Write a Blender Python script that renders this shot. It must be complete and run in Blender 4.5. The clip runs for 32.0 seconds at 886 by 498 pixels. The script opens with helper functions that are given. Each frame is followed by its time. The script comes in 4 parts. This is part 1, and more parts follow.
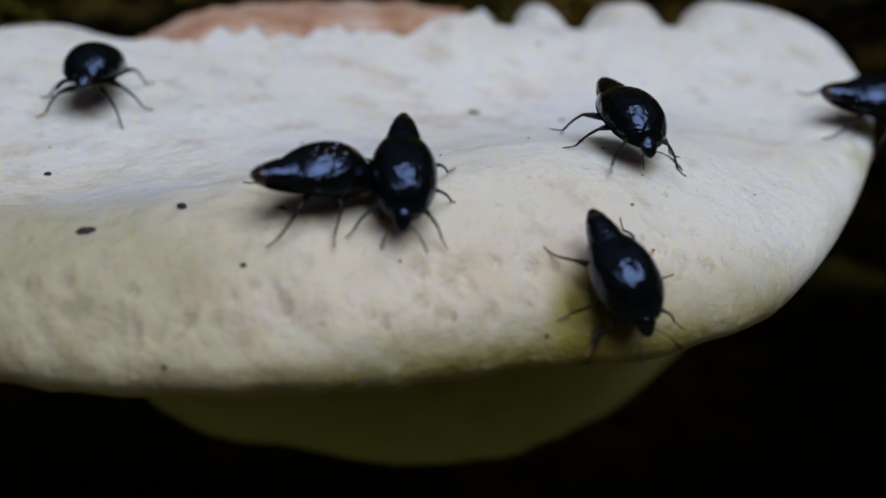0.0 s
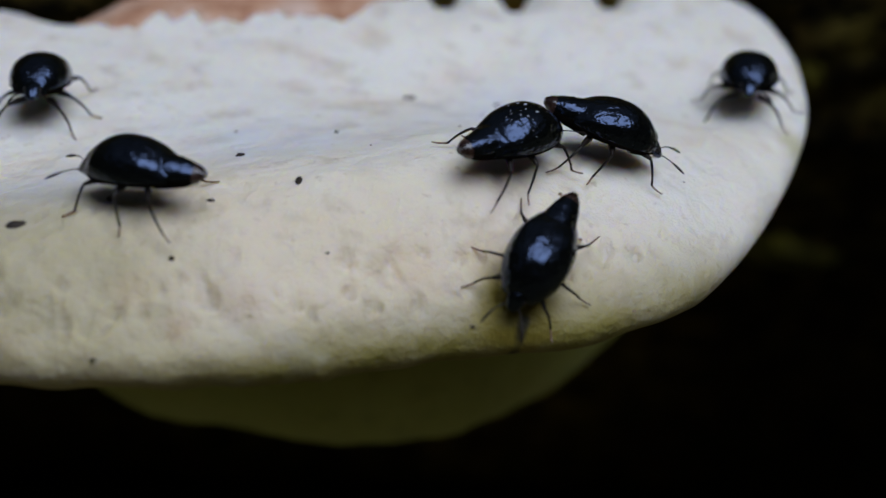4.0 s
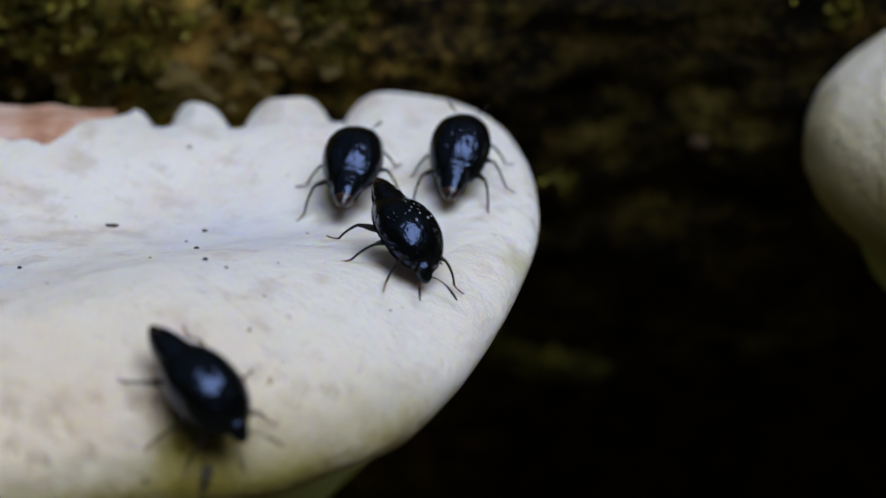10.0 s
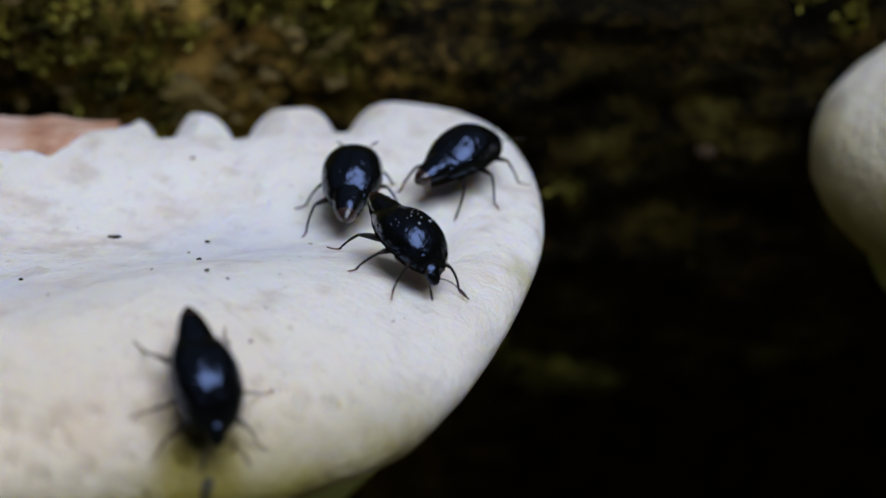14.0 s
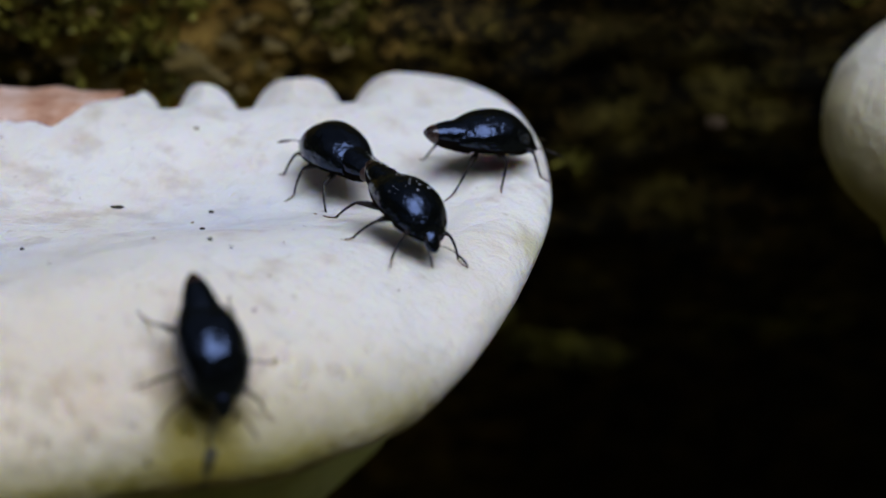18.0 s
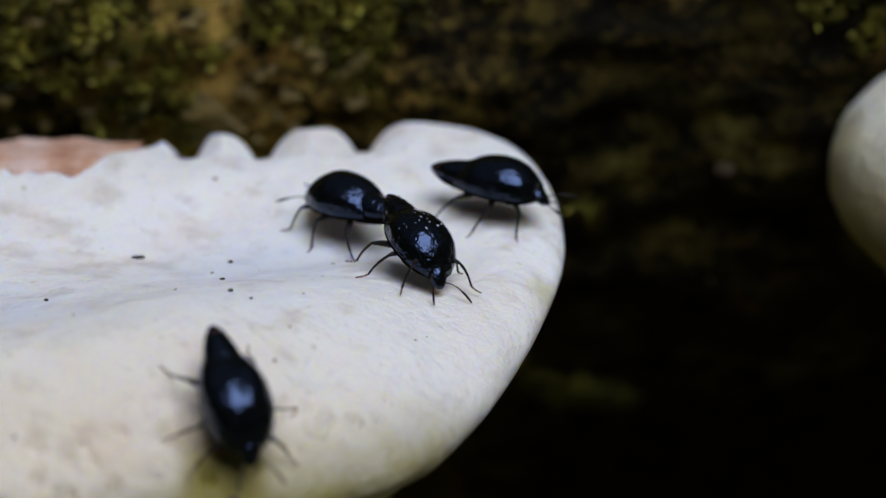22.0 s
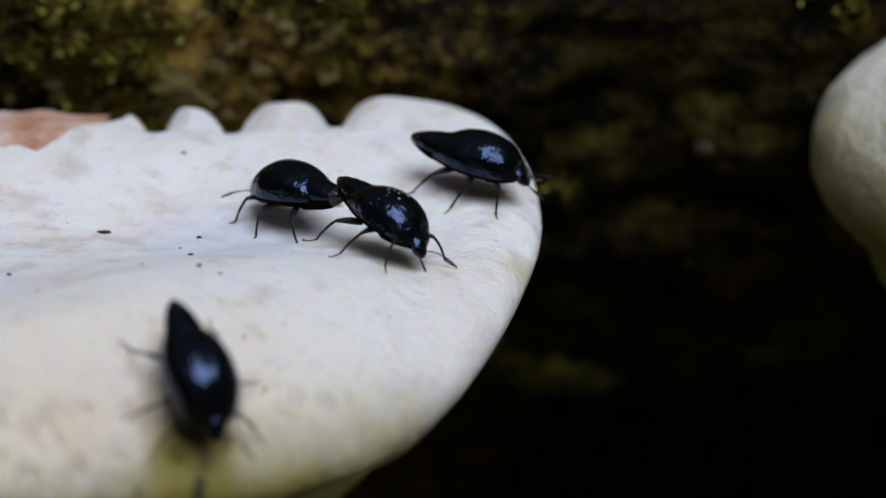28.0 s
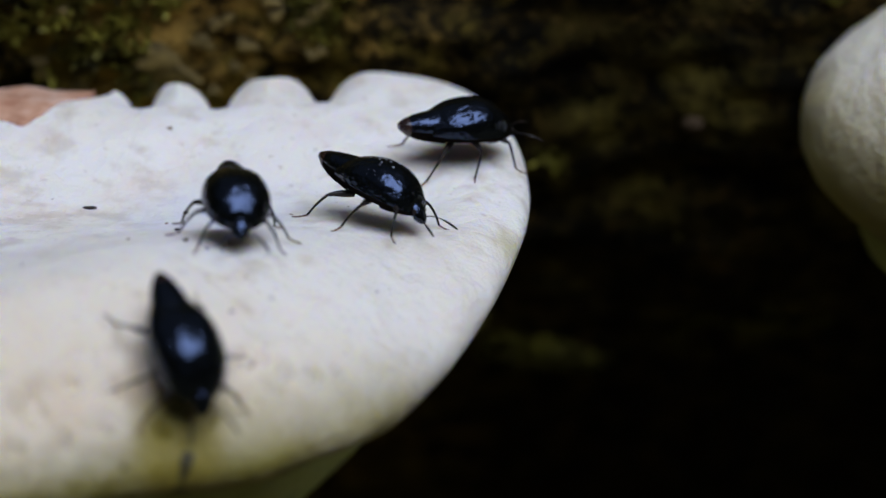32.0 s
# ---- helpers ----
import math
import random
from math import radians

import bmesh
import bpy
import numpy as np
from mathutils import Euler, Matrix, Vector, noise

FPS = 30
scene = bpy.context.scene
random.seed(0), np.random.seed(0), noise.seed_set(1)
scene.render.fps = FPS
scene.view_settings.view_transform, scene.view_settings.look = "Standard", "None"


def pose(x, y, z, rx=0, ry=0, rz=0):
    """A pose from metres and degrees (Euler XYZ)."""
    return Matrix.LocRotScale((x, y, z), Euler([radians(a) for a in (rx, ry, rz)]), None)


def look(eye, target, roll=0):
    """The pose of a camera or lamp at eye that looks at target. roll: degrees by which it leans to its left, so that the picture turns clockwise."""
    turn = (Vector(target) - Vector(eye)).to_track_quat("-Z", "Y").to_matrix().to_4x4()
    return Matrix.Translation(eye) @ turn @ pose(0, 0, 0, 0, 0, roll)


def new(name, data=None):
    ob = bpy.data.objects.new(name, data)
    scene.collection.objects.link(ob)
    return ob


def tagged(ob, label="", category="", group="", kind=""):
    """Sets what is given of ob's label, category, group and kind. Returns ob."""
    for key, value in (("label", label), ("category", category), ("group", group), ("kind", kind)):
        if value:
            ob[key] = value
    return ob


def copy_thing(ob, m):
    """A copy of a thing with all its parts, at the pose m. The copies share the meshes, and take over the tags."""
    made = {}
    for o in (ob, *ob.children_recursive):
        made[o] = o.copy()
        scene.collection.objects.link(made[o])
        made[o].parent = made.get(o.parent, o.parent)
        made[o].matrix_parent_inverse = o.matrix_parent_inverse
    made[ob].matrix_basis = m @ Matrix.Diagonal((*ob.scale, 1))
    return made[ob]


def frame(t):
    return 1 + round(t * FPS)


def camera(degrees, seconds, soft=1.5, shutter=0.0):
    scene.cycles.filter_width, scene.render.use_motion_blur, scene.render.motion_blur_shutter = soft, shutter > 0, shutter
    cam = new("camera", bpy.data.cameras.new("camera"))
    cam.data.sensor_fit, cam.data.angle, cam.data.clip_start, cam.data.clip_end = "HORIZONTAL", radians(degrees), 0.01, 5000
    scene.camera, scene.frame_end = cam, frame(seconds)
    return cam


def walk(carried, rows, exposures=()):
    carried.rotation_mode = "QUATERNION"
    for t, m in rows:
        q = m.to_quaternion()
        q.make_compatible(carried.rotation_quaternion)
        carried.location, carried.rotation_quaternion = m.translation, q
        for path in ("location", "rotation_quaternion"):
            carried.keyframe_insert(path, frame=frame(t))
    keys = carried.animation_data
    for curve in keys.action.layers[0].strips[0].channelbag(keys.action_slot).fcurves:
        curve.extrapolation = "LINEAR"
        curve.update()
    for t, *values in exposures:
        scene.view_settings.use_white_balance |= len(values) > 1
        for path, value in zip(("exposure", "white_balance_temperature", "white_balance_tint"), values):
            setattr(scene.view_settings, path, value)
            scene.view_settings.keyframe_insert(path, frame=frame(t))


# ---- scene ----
# All lengths below are written in millimetres and turned into metres by MM.
MM = 0.001
cam = camera(20, 32.0, soft=1.5, shutter=0.25)
cam.data.dof.use_dof = True
cam.data.dof.focus_distance = 115.2 * MM
cam.data.dof.aperture_fstop = 32.0

# seconds, eye (mm), yaw, pitch, roll (degrees)
PATH = [
    (0, -11.96, -112.85, 52.66, 2.38, -27.89, 1.22),
    (0.5, -12.83, -112.58, 54.13, 1.67, -28.73, 1.72),
    (1, -13.00, -112.97, 54.38, 1.35, -29.17, 1.90),
    (1.5, -12.89, -112.81, 54.49, 1.37, -28.93, 1.94),
    (2, -12.63, -112.76, 54.50, 1.21, -28.99, 1.99),
    (2.5, -12.50, -113.07, 54.78, 1.13, -28.62, 1.97),
    (4.5, -8.23, -112.53, 54.92, 2.27, -29.21, 0.94),
    (5, -7.69, -113.39, 54.75, 1.97, -28.88, 0.87),
    (5.5, -7.32, -113.23, 53.67, 1.49, -29.07, 1.02),
    (6, -7.12, -112.94, 54.70, 1.30, -29.07, 1.21),
    (6.5, -6.32, -112.44, 55.16, 1.65, -29.09, 0.98),
    (7, -4.71, -112.36, 54.94, 1.33, -28.63, 0.80),
    (7.5, -3.27, -112.24, 54.90, 1.13, -28.26, 0.48),
    (8, -2.35, -111.03, 54.34, 0.34, -28.04, 0.51),
    (8.5, -1.87, -107.74, 54.35, -0.00, -28.09, 0.68),
    (9, -0.47, -106.35, 53.09, -0.21, -27.73, 0.49),
    (9.5, 0.09, -104.55, 52.58, -0.61, -27.67, 0.63),
    (10, -0.01, -104.01, 53.05, -0.30, -27.20, 0.33),
    (10.5, -0.29, -103.72, 53.42, 0.15, -27.15, 0.13),
    (11, -0.15, -103.42, 52.80, 0.25, -27.30, 0.05),
    (11.5, -0.14, -103.34, 53.09, 0.27, -26.96, -0.07),
    (12, 0.14, -103.85, 52.90, 0.15, -26.91, -0.01),
    (12.5, 0.15, -103.57, 52.51, -0.09, -27.13, 0.11),
    (13, 0.00, -103.59, 52.78, 0.00, -27.00, 0.00),
    (13.5, -0.09, -103.32, 52.92, 0.04, -26.99, 0.06),
    (14, 0.63, -103.56, 52.77, 0.14, -26.94, -0.02),
    (14.5, 0.53, -103.11, 52.44, -0.05, -27.19, 0.13),
    (16.5, 1.06, -102.83, 51.73, 0.24, -26.78, -0.15),
    (17, 1.14, -102.71, 51.77, 0.16, -26.90, -0.09),
    (17.5, 0.97, -102.70, 51.87, 0.21, -27.08, -0.10),
    (18, 0.83, -102.63, 51.26, 0.42, -27.18, -0.25),
    (18.5, 0.33, -102.90, 51.74, 0.15, -26.94, -0.06),
    (19, 0.59, -102.54, 51.72, 0.37, -27.14, -0.06),
    (19.5, 0.96, -102.99, 51.99, 0.51, -27.13, -0.22),
    (20, 0.68, -103.26, 52.47, 0.39, -27.05, -0.22),
    (20.5, 0.47, -104.07, 52.69, 0.52, -26.62, -0.38),
    (21, 0.52, -104.24, 52.74, 0.53, -26.52, -0.41),
    (21.5, 0.51, -103.95, 52.99, 0.40, -26.59, -0.37),
    (22, 0.40, -104.23, 53.14, 0.56, -26.52, -0.50),
    (22.5, 0.29, -104.16, 52.92, 0.53, -26.66, -0.47),
    (23, 0.57, -103.90, 52.98, 0.68, -26.67, -0.53),
    (23.5, 0.54, -103.66, 53.03, 0.56, -26.73, -0.34),
    (24, 1.22, -103.77, 52.27, 0.45, -26.56, -0.36),
    (24.5, 1.25, -103.59, 52.37, 0.34, -26.88, -0.22),
    (25, 1.08, -103.20, 52.11, 0.11, -27.04, -0.16),
    (25.5, 0.93, -103.46, 52.12, 0.17, -26.83, -0.32),
    (27.5, 0.22, -102.53, 51.32, -0.38, -26.74, 0.13),
    (28, 0.03, -101.80, 51.20, -0.28, -26.74, 0.23),
    (28.5, 0.03, -101.73, 51.11, -0.51, -26.64, 0.34),
    (29, 0.25, -101.73, 51.29, -0.52, -26.60, 0.35),
    (29.5, -0.30, -102.07, 50.78, -0.62, -26.44, 0.27),
    (30, -0.07, -101.94, 50.60, -0.51, -26.63, 0.04),
    (30.5, -0.34, -100.99, 50.31, -0.50, -27.04, 0.26),
    (31, -0.69, -100.77, 50.50, -0.80, -26.78, 0.37),
    (31.5, -0.20, -101.19, 50.64, -0.40, -27.00, 0.18),
    (32, 0.07, -101.49, 50.46, -0.57, -27.06, 0.18),
]


def eye_pose(x, y, z, yaw, pitch, roll):
    yaw, pitch = radians(yaw), radians(pitch)
    ahead = Vector((-math.sin(yaw) * math.cos(pitch), math.cos(yaw) * math.cos(pitch), math.sin(pitch)))
    eye = Vector((x, y, z)) * MM
    return look(eye, eye + ahead, roll)


walk(cam, [(t, eye_pose(*row)) for t, *row in PATH], exposures=[(0, 0.46, 6500, 10), (6, 0.55, 6450, 10), (13, 0.66, 6400, 13), (32, 0.72, 6380, 13)])

# ---- light: overcast sky through a gap in the trees, high over the near side of the log ----
SUN_AZIMUTH, SUN_HEIGHT = 38.0, 67.0
world = bpy.data.worlds.new("sky")
scene.world = world
world.use_nodes = True
tree = world.node_tree
sky = tree.nodes.new("ShaderNodeTexSky")
sky.sky_type, sky.sun_disc = "NISHITA", False
sky.air_density, sky.dust_density = 1.0, 2.4
sky.sun_elevation, sky.sun_rotation = radians(SUN_HEIGHT), radians(180 - SUN_AZIMUTH)
tree.nodes["Background"].inputs["Strength"].default_value = 0.017
tree.links.new(sky.outputs["Color"], tree.nodes["Background"].inputs["Color"])
sun = new("sun", bpy.data.lights.new("sun", "SUN"))
sun.data.energy, sun.data.angle, sun.data.color = 2.02, radians(46), (0.675, 0.785, 1.0)
toward = Vector((math.sin(radians(SUN_AZIMUTH)) * math.cos(radians(SUN_HEIGHT)), -math.cos(radians(SUN_AZIMUTH)) * math.cos(radians(SUN_HEIGHT)), math.sin(radians(SUN_HEIGHT))))
sun.matrix_world = look(toward * 0.5, (0, 0, 0))


# ---- materials ----
def material(name, rough=0.6, spec=0.5):
    m = bpy.data.materials.new(name)
    m.use_nodes = True
    b = m.node_tree.nodes["Principled BSDF"]
    b.inputs["Roughness"].default_value, b.inputs["Specular IOR Level"].default_value = rough, spec
    return m, m.node_tree, b


def noise_node(nt, scale, detail=4, rough=0.55, coords="Object", stretch=(1, 1, 1)):
    c, mp, n = nt.nodes.new("ShaderNodeTexCoord"), nt.nodes.new("ShaderNodeMapping"), nt.nodes.new("ShaderNodeTexNoise")
    mp.inputs["Scale"].default_value = stretch
    nt.links.new(c.outputs[coords], mp.inputs["Vector"])
    nt.links.new(mp.outputs["Vector"], n.inputs["Vector"])
    n.inputs["Scale"].default_value, n.inputs["Detail"].default_value, n.inputs["Roughness"].default_value = scale, detail, rough
    return n.outputs["Fac"]


def ramp(nt, source, *stops):
    r = nt.nodes.new("ShaderNodeValToRGB")
    while len(r.color_ramp.elements) < len(stops):
        r.color_ramp.elements.new(0.5)
    for e, (at, colour) in zip(r.color_ramp.elements, stops):
        e.position, e.color = at, (*colour, 1)
    nt.links.new(source, r.inputs["Fac"])
    return r.outputs["Color"]


def mixed(nt, factor, a, b, blend="MIX"):
    m = nt.nodes.new("ShaderNodeMix")
    m.data_type, m.blend_type = "RGBA", blend
    for socket, value in ((m.inputs[0], factor), (m.inputs[6], a), (m.inputs[7], b)):
        if isinstance(value, bpy.types.NodeSocket):
            nt.links.new(value, socket)
        else:
            socket.default_value = value if isinstance(value, float) else (*value, 1)
    return m.outputs[2]


def bump(nt, b, heights):
    """heights: (source, strength, distance in mm), coarse first."""
    last = None
    for source, strength, mm in heights:
        n = nt.nodes.new("ShaderNodeBump")
        n.inputs["Strength"].default_value, n.inputs["Distance"].default_value = strength, mm * MM
        nt.links.new(source, n.inputs["Height"])
        if last:
            nt.links.new(last, n.inputs["Normal"])
        last = n.outputs["Normal"]
    nt.links.new(last, b.inputs["Normal"])


def ramped_axis(nt, axis, low, high):
    """0 to 1 along one axis of the object, from low to high (mm)."""
    c, s, r = nt.nodes.new("ShaderNodeTexCoord"), nt.nodes.new("ShaderNodeSeparateXYZ"), nt.nodes.new("ShaderNodeMapRange")
    nt.links.new(c.outputs["Object"], s.inputs[0])
    nt.links.new(s.outputs["XYZ".index(axis)], r.inputs["Value"])
    r.interpolation_type = "SMOOTHSTEP"
    r.inputs["From Min"].default_value, r.inputs["From Max"].default_value = low * MM, high * MM
    return r.outputs["Result"]


def near(nt, centre, inner, outer):
    """1 near a place of the object (mm), fading to 0."""
    c, d, r = nt.nodes.new("ShaderNodeTexCoord"), nt.nodes.new("ShaderNodeVectorMath"), nt.nodes.new("ShaderNodeMapRange")
    d.operation = "DISTANCE"
    nt.links.new(c.outputs["Object"], d.inputs[0])
    d.inputs[1].default_value = [MM * v for v in centre]
    nt.links.new(d.outputs["Value"], r.inputs["Value"])
    r.interpolation_type = "SMOOTHSTEP"
    r.inputs["From Min"].default_value, r.inputs["From Max"].default_value = inner * MM, outer * MM
    r.inputs["To Min"].default_value, r.inputs["To Max"].default_value = 1.0, 0.0
    return r.outputs["Result"]


def math_node(nt, op, a, b, clamp=True):
    m = nt.nodes.new("ShaderNodeMath")
    m.operation, m.use_clamp = op, clamp
    for socket, value in zip(m.inputs, (a, b)):
        if isinstance(value, bpy.types.NodeSocket):
            nt.links.new(value, socket)
        else:
            socket.default_value = value
    return m.outputs[0]


def flesh_material(name, pale, cream, stain, front=(-4.0, -17.0), marks=()):
    """marks: stains and painted shade, as place, inner and outer radius (mm), colour and strength."""
    m, nt, b = material(name, 0.6, 0.35)
    patches = noise_node(nt, 150, 6, 0.62)
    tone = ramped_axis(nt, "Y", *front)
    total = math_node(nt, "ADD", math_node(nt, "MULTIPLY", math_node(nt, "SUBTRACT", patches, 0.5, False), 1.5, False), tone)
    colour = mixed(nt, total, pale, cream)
    flush = ramp(nt, noise_node(nt, 230, 5, 0.65), (0.50, (0, 0, 0)), (0.66, (0.7, 0.7, 0.7)))
    colour = mixed(nt, flush, colour, mixed(nt, 0.8, colour, (pale[0] * 0.94, pale[1] * 0.83, pale[2] * 0.77)))
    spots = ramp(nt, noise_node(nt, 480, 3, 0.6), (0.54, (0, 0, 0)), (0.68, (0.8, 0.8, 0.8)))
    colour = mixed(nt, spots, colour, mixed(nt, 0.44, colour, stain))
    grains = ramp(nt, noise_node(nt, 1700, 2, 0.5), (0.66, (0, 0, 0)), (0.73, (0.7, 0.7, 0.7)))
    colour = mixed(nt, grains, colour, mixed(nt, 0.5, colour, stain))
    # olive tone with shade painted in, deeper toward the lower front
    olive_shade = math_node(nt, "MULTIPLY", ramped_axis(nt, "Z", 0.5, -2.6), math_node(nt, "ADD", noise_node(nt, 300, 5, 0.65), 0.42))
    olive_shade = math_node(nt, "MULTIPLY", olive_shade, ramped_axis(nt, "Y", front[0] - 3, front[1] + 2))
    colour = mixed(nt, olive_shade, colour, (0.23, 0.19, 0.04))
    greys = ramp(nt, noise_node(nt, 340, 4, 0.6, stretch=(1, 1.6, 1)), (0.60, (0, 0, 0)), (0.70, (0.5, 0.5, 0.5)))
    colour = mixed(nt, greys, colour, mixed(nt, 0.45, colour, (pale[0] * 0.56, pale[1] * 0.58, pale[2] * 0.66)))
    ragged = noise_node(nt, 500, 4, 0.6)
    for centre, inner, outer, tint, strength in marks:
        edge = math_node(nt, "MULTIPLY", near(nt, centre, inner, outer), math_node(nt, "ADD", ragged, strength - 0.5))
        colour = mixed(nt, edge, colour, tint)
    nt.links.new(colour, b.inputs["Base Color"])
    b.inputs["Subsurface Weight"].default_value = 0.5
    b.inputs["Subsurface Radius"].default_value = (1.4, 1.05, 0.30)
    b.inputs["Subsurface Scale"].default_value = 0.8 * MM
    bump(nt, b, [(noise_node(nt, 330, 5, 0.66), 0.8, 0.5), (noise_node(nt, 1000, 4, 0.66), 0.8, 0.26), (noise_node(nt, 2600, 3, 0.6), 0.25, 0.06)])
    return m


MARKS = [((-9.4, -16.0, -0.8), 0.8, 2.6, (0.34, 0.26, 0.06), 0.95), ((-9.5, -17.2, -1.8), 1.0, 2.4, (0.26, 0.20, 0.03), 1.0),
         # painted shade over the far left front, then a brown stain
         ((-34.5, -22.0, -0.5), 4.0, 12.0, (0.40, 0.34, 0.20), 0.8), ((-31.0, -22.4, -0.6), 0.3, 1.4, (0.30, 0.20, 0.10), 0.7),
         ((-11.1, -15.4, 0.3), 0.1, 1.6, (0.6, 0.45, 0.26), 0.5),
         ((1.5, -3.5, -1.0), 2.5, 9.0, (0.78, 0.68, 0.54), 0.45),
         ((4.6, 0.7, -2.0), 0.2, 2.2, (0.52, 0.48, 0.22), 0.5),
         # next three: shade of the trough painted in blue-grey
         ((-9.1, 2.2, -0.8), 1, 7, (0.67, 0.68, 0.71), 0.5),
         ((-21.7, -5.6, 1.0), 1, 6, (0.67, 0.68, 0.71), 0.45),
         ((-29.9, -12.9, 1.5), 1, 6, (0.67, 0.68, 0.71), 0.55),
         ((-5.3, 4.1, 0.0), 0.3, 1.6, (0.4, 0.42, 0.46), 0.5),
         ((-13.0, 13.9, -1.0), 0.1, 0.9, (0.42, 0.24, 0.14), 0.6),
         ((-21.1, -20.3, 1.0), 0.3, 2, (0.68, 0.5, 0.36), 0.5),
         # khaki of the left front, deepened with painted shade
         ((-30.0, -20.8, -0.5), 4.0, 11.0, (0.50, 0.42, 0.25), 0.7),
         ((-25.9, -19.8, 0.3), 0.1, 1.5, (0.60, 0.40, 0.22), 0.5), ((-23.9, -20.9, -0.6), 0.1, 1.2, (0.60, 0.40, 0.22), 0.5),
         ((-14.0, -16.5, 0.3), 0.3, 2.6, (0.66, 0.48, 0.30), 0.3), ((-10.8, -14.6, 0.3), 0.2, 1.8, (0.60, 0.45, 0.26), 0.35)]
# the dark crack that runs down over the front edge
CRACK = np.array([(-9.1, -17.1, -1.8), (-9.2, -17.25, -2.1), (-9.3, -17.35, -2.5), (-9.5, -17.2, -3.3), (-9.75, -16.6, -4.1)])
for u in np.linspace(0, 4, 13):
    x, y, z = (float(np.interp(u, range(5), CRACK[:, k])) for k in range(3))
    MARKS.append(((x, y, z), 0.07, 0.38, (0.05, 0.04, 0.012), 1.0))
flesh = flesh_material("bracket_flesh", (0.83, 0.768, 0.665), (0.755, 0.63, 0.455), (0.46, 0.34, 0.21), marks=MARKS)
pore_flesh = flesh_material("pore_surface", (0.45, 0.46, 0.15), (0.41, 0.42, 0.13), (0.25, 0.25, 0.08))


def crust_material():
    m, nt, b = material("reddish_crust", 0.7, 0.3)
    nt.links.new(ramp(nt, noise_node(nt, 380, 5, 0.6), (0.3, (0.36, 0.15, 0.08)), (0.46, (0.54, 0.29, 0.17)), (0.66, (0.66, 0.45, 0.34))), b.inputs["Base Color"])
    bump(nt, b, [(noise_node(nt, 900, 4, 0.6), 0.6, 0.3)])
    return m


crust_red = crust_material()


def chitin_material(name, dark, light, rough, pits=0.5, tint=(1, 1, 1), spec=0.55):
    m, nt, b = material(name, rough, spec)
    nt.links.new(ramp(nt, noise_node(nt, 700, 4, 0.6), (0.35, dark), (0.7, light)), b.inputs["Base Color"])
    b.inputs["Specular Tint"].default_value = (*tint, 1)
    r = nt.nodes.new("ShaderNodeMapRange")
    nt.links.new(noise_node(nt, 1500, 4, 0.65), r.inputs["Value"])
    r.inputs["From Min"].default_value, r.inputs["From Max"].default_value = 0.3, 0.7
    r.inputs["To Min"].default_value, r.inputs["To Max"].default_value = rough * 0.6, rough * 1.6
    nt.links.new(r.outputs["Result"], b.inputs["Roughness"])
    cells = nt.nodes.new("ShaderNodeTexVoronoi")
    cells.inputs["Scale"].default_value = 5200
    c = nt.nodes.new("ShaderNodeTexCoord")
    nt.links.new(c.outputs["Object"], cells.inputs["Vector"])
    bump(nt, b, [(noise_node(nt, 900, 3, 0.55), pits * 0.9, 0.28), (noise_node(nt, 1900, 3, 0.6, stretch=(0.35, 1, 1)), pits * 1.0, 0.10), (cells.outputs["Distance"], pits * 0.25, 0.03)])
    return m


chitin = chitin_material("black_chitin", (0.002, 0.0022, 0.002), (0.004, 0.0045, 0.004), 0.15, 0.75, tint=(0.45, 0.60, 1.0), spec=0.65)
venter_chitin = chitin_material("dull_black_underside", (0.004, 0.003, 0.0025), (0.010, 0.008, 0.006), 0.7, spec=0.0)
leg_chitin = chitin_material("brown_black_leg", (0.006, 0.004, 0.003), (0.016, 0.010, 0.007), 0.42, 0.2, spec=0.25)
foot_chitin = chitin_material("reddish_foot", (0.10, 0.048, 0.026), (0.22, 0.115, 0.07), 0.4, 0.2)
tip_chitin = chitin_material("brown_abdomen_tip", (0.012, 0.006, 0.004), (0.06, 0.028, 0.02), 0.25, 0.3)
dust_pale = material("pale_dust", 0.9, 0.1)[0]
dust_pale.node_tree.nodes["Principled BSDF"].inputs["Base Color"].default_value = (0.42, 0.43, 0.46, 1)


# olive lichen patches on the dark bark: place and radius (mm)
LICHEN = [(9.8, 23.5, -5.4, 2.0), (16.6, 23.5, -4.0, 2.6), (6.8, 24.5, -8.6, 1.8), (12.6, 26.0, -10.8, 2.2), (14.2, 22.5, -1.8, 1.6),
          (13.6, 36.0, -24.0, 2.6), (18.5, 27.0, -13.0, 2.2), (8.5, 30.0, -17.0, 2.4),
          (22.0, 30.0, -19.0, 2.6), (15.0, 32.5, -21.0, 2.4), (24.0, 26.0, -11.0, 2.4), (4.5, 34.0, -24.0, 2.6)]


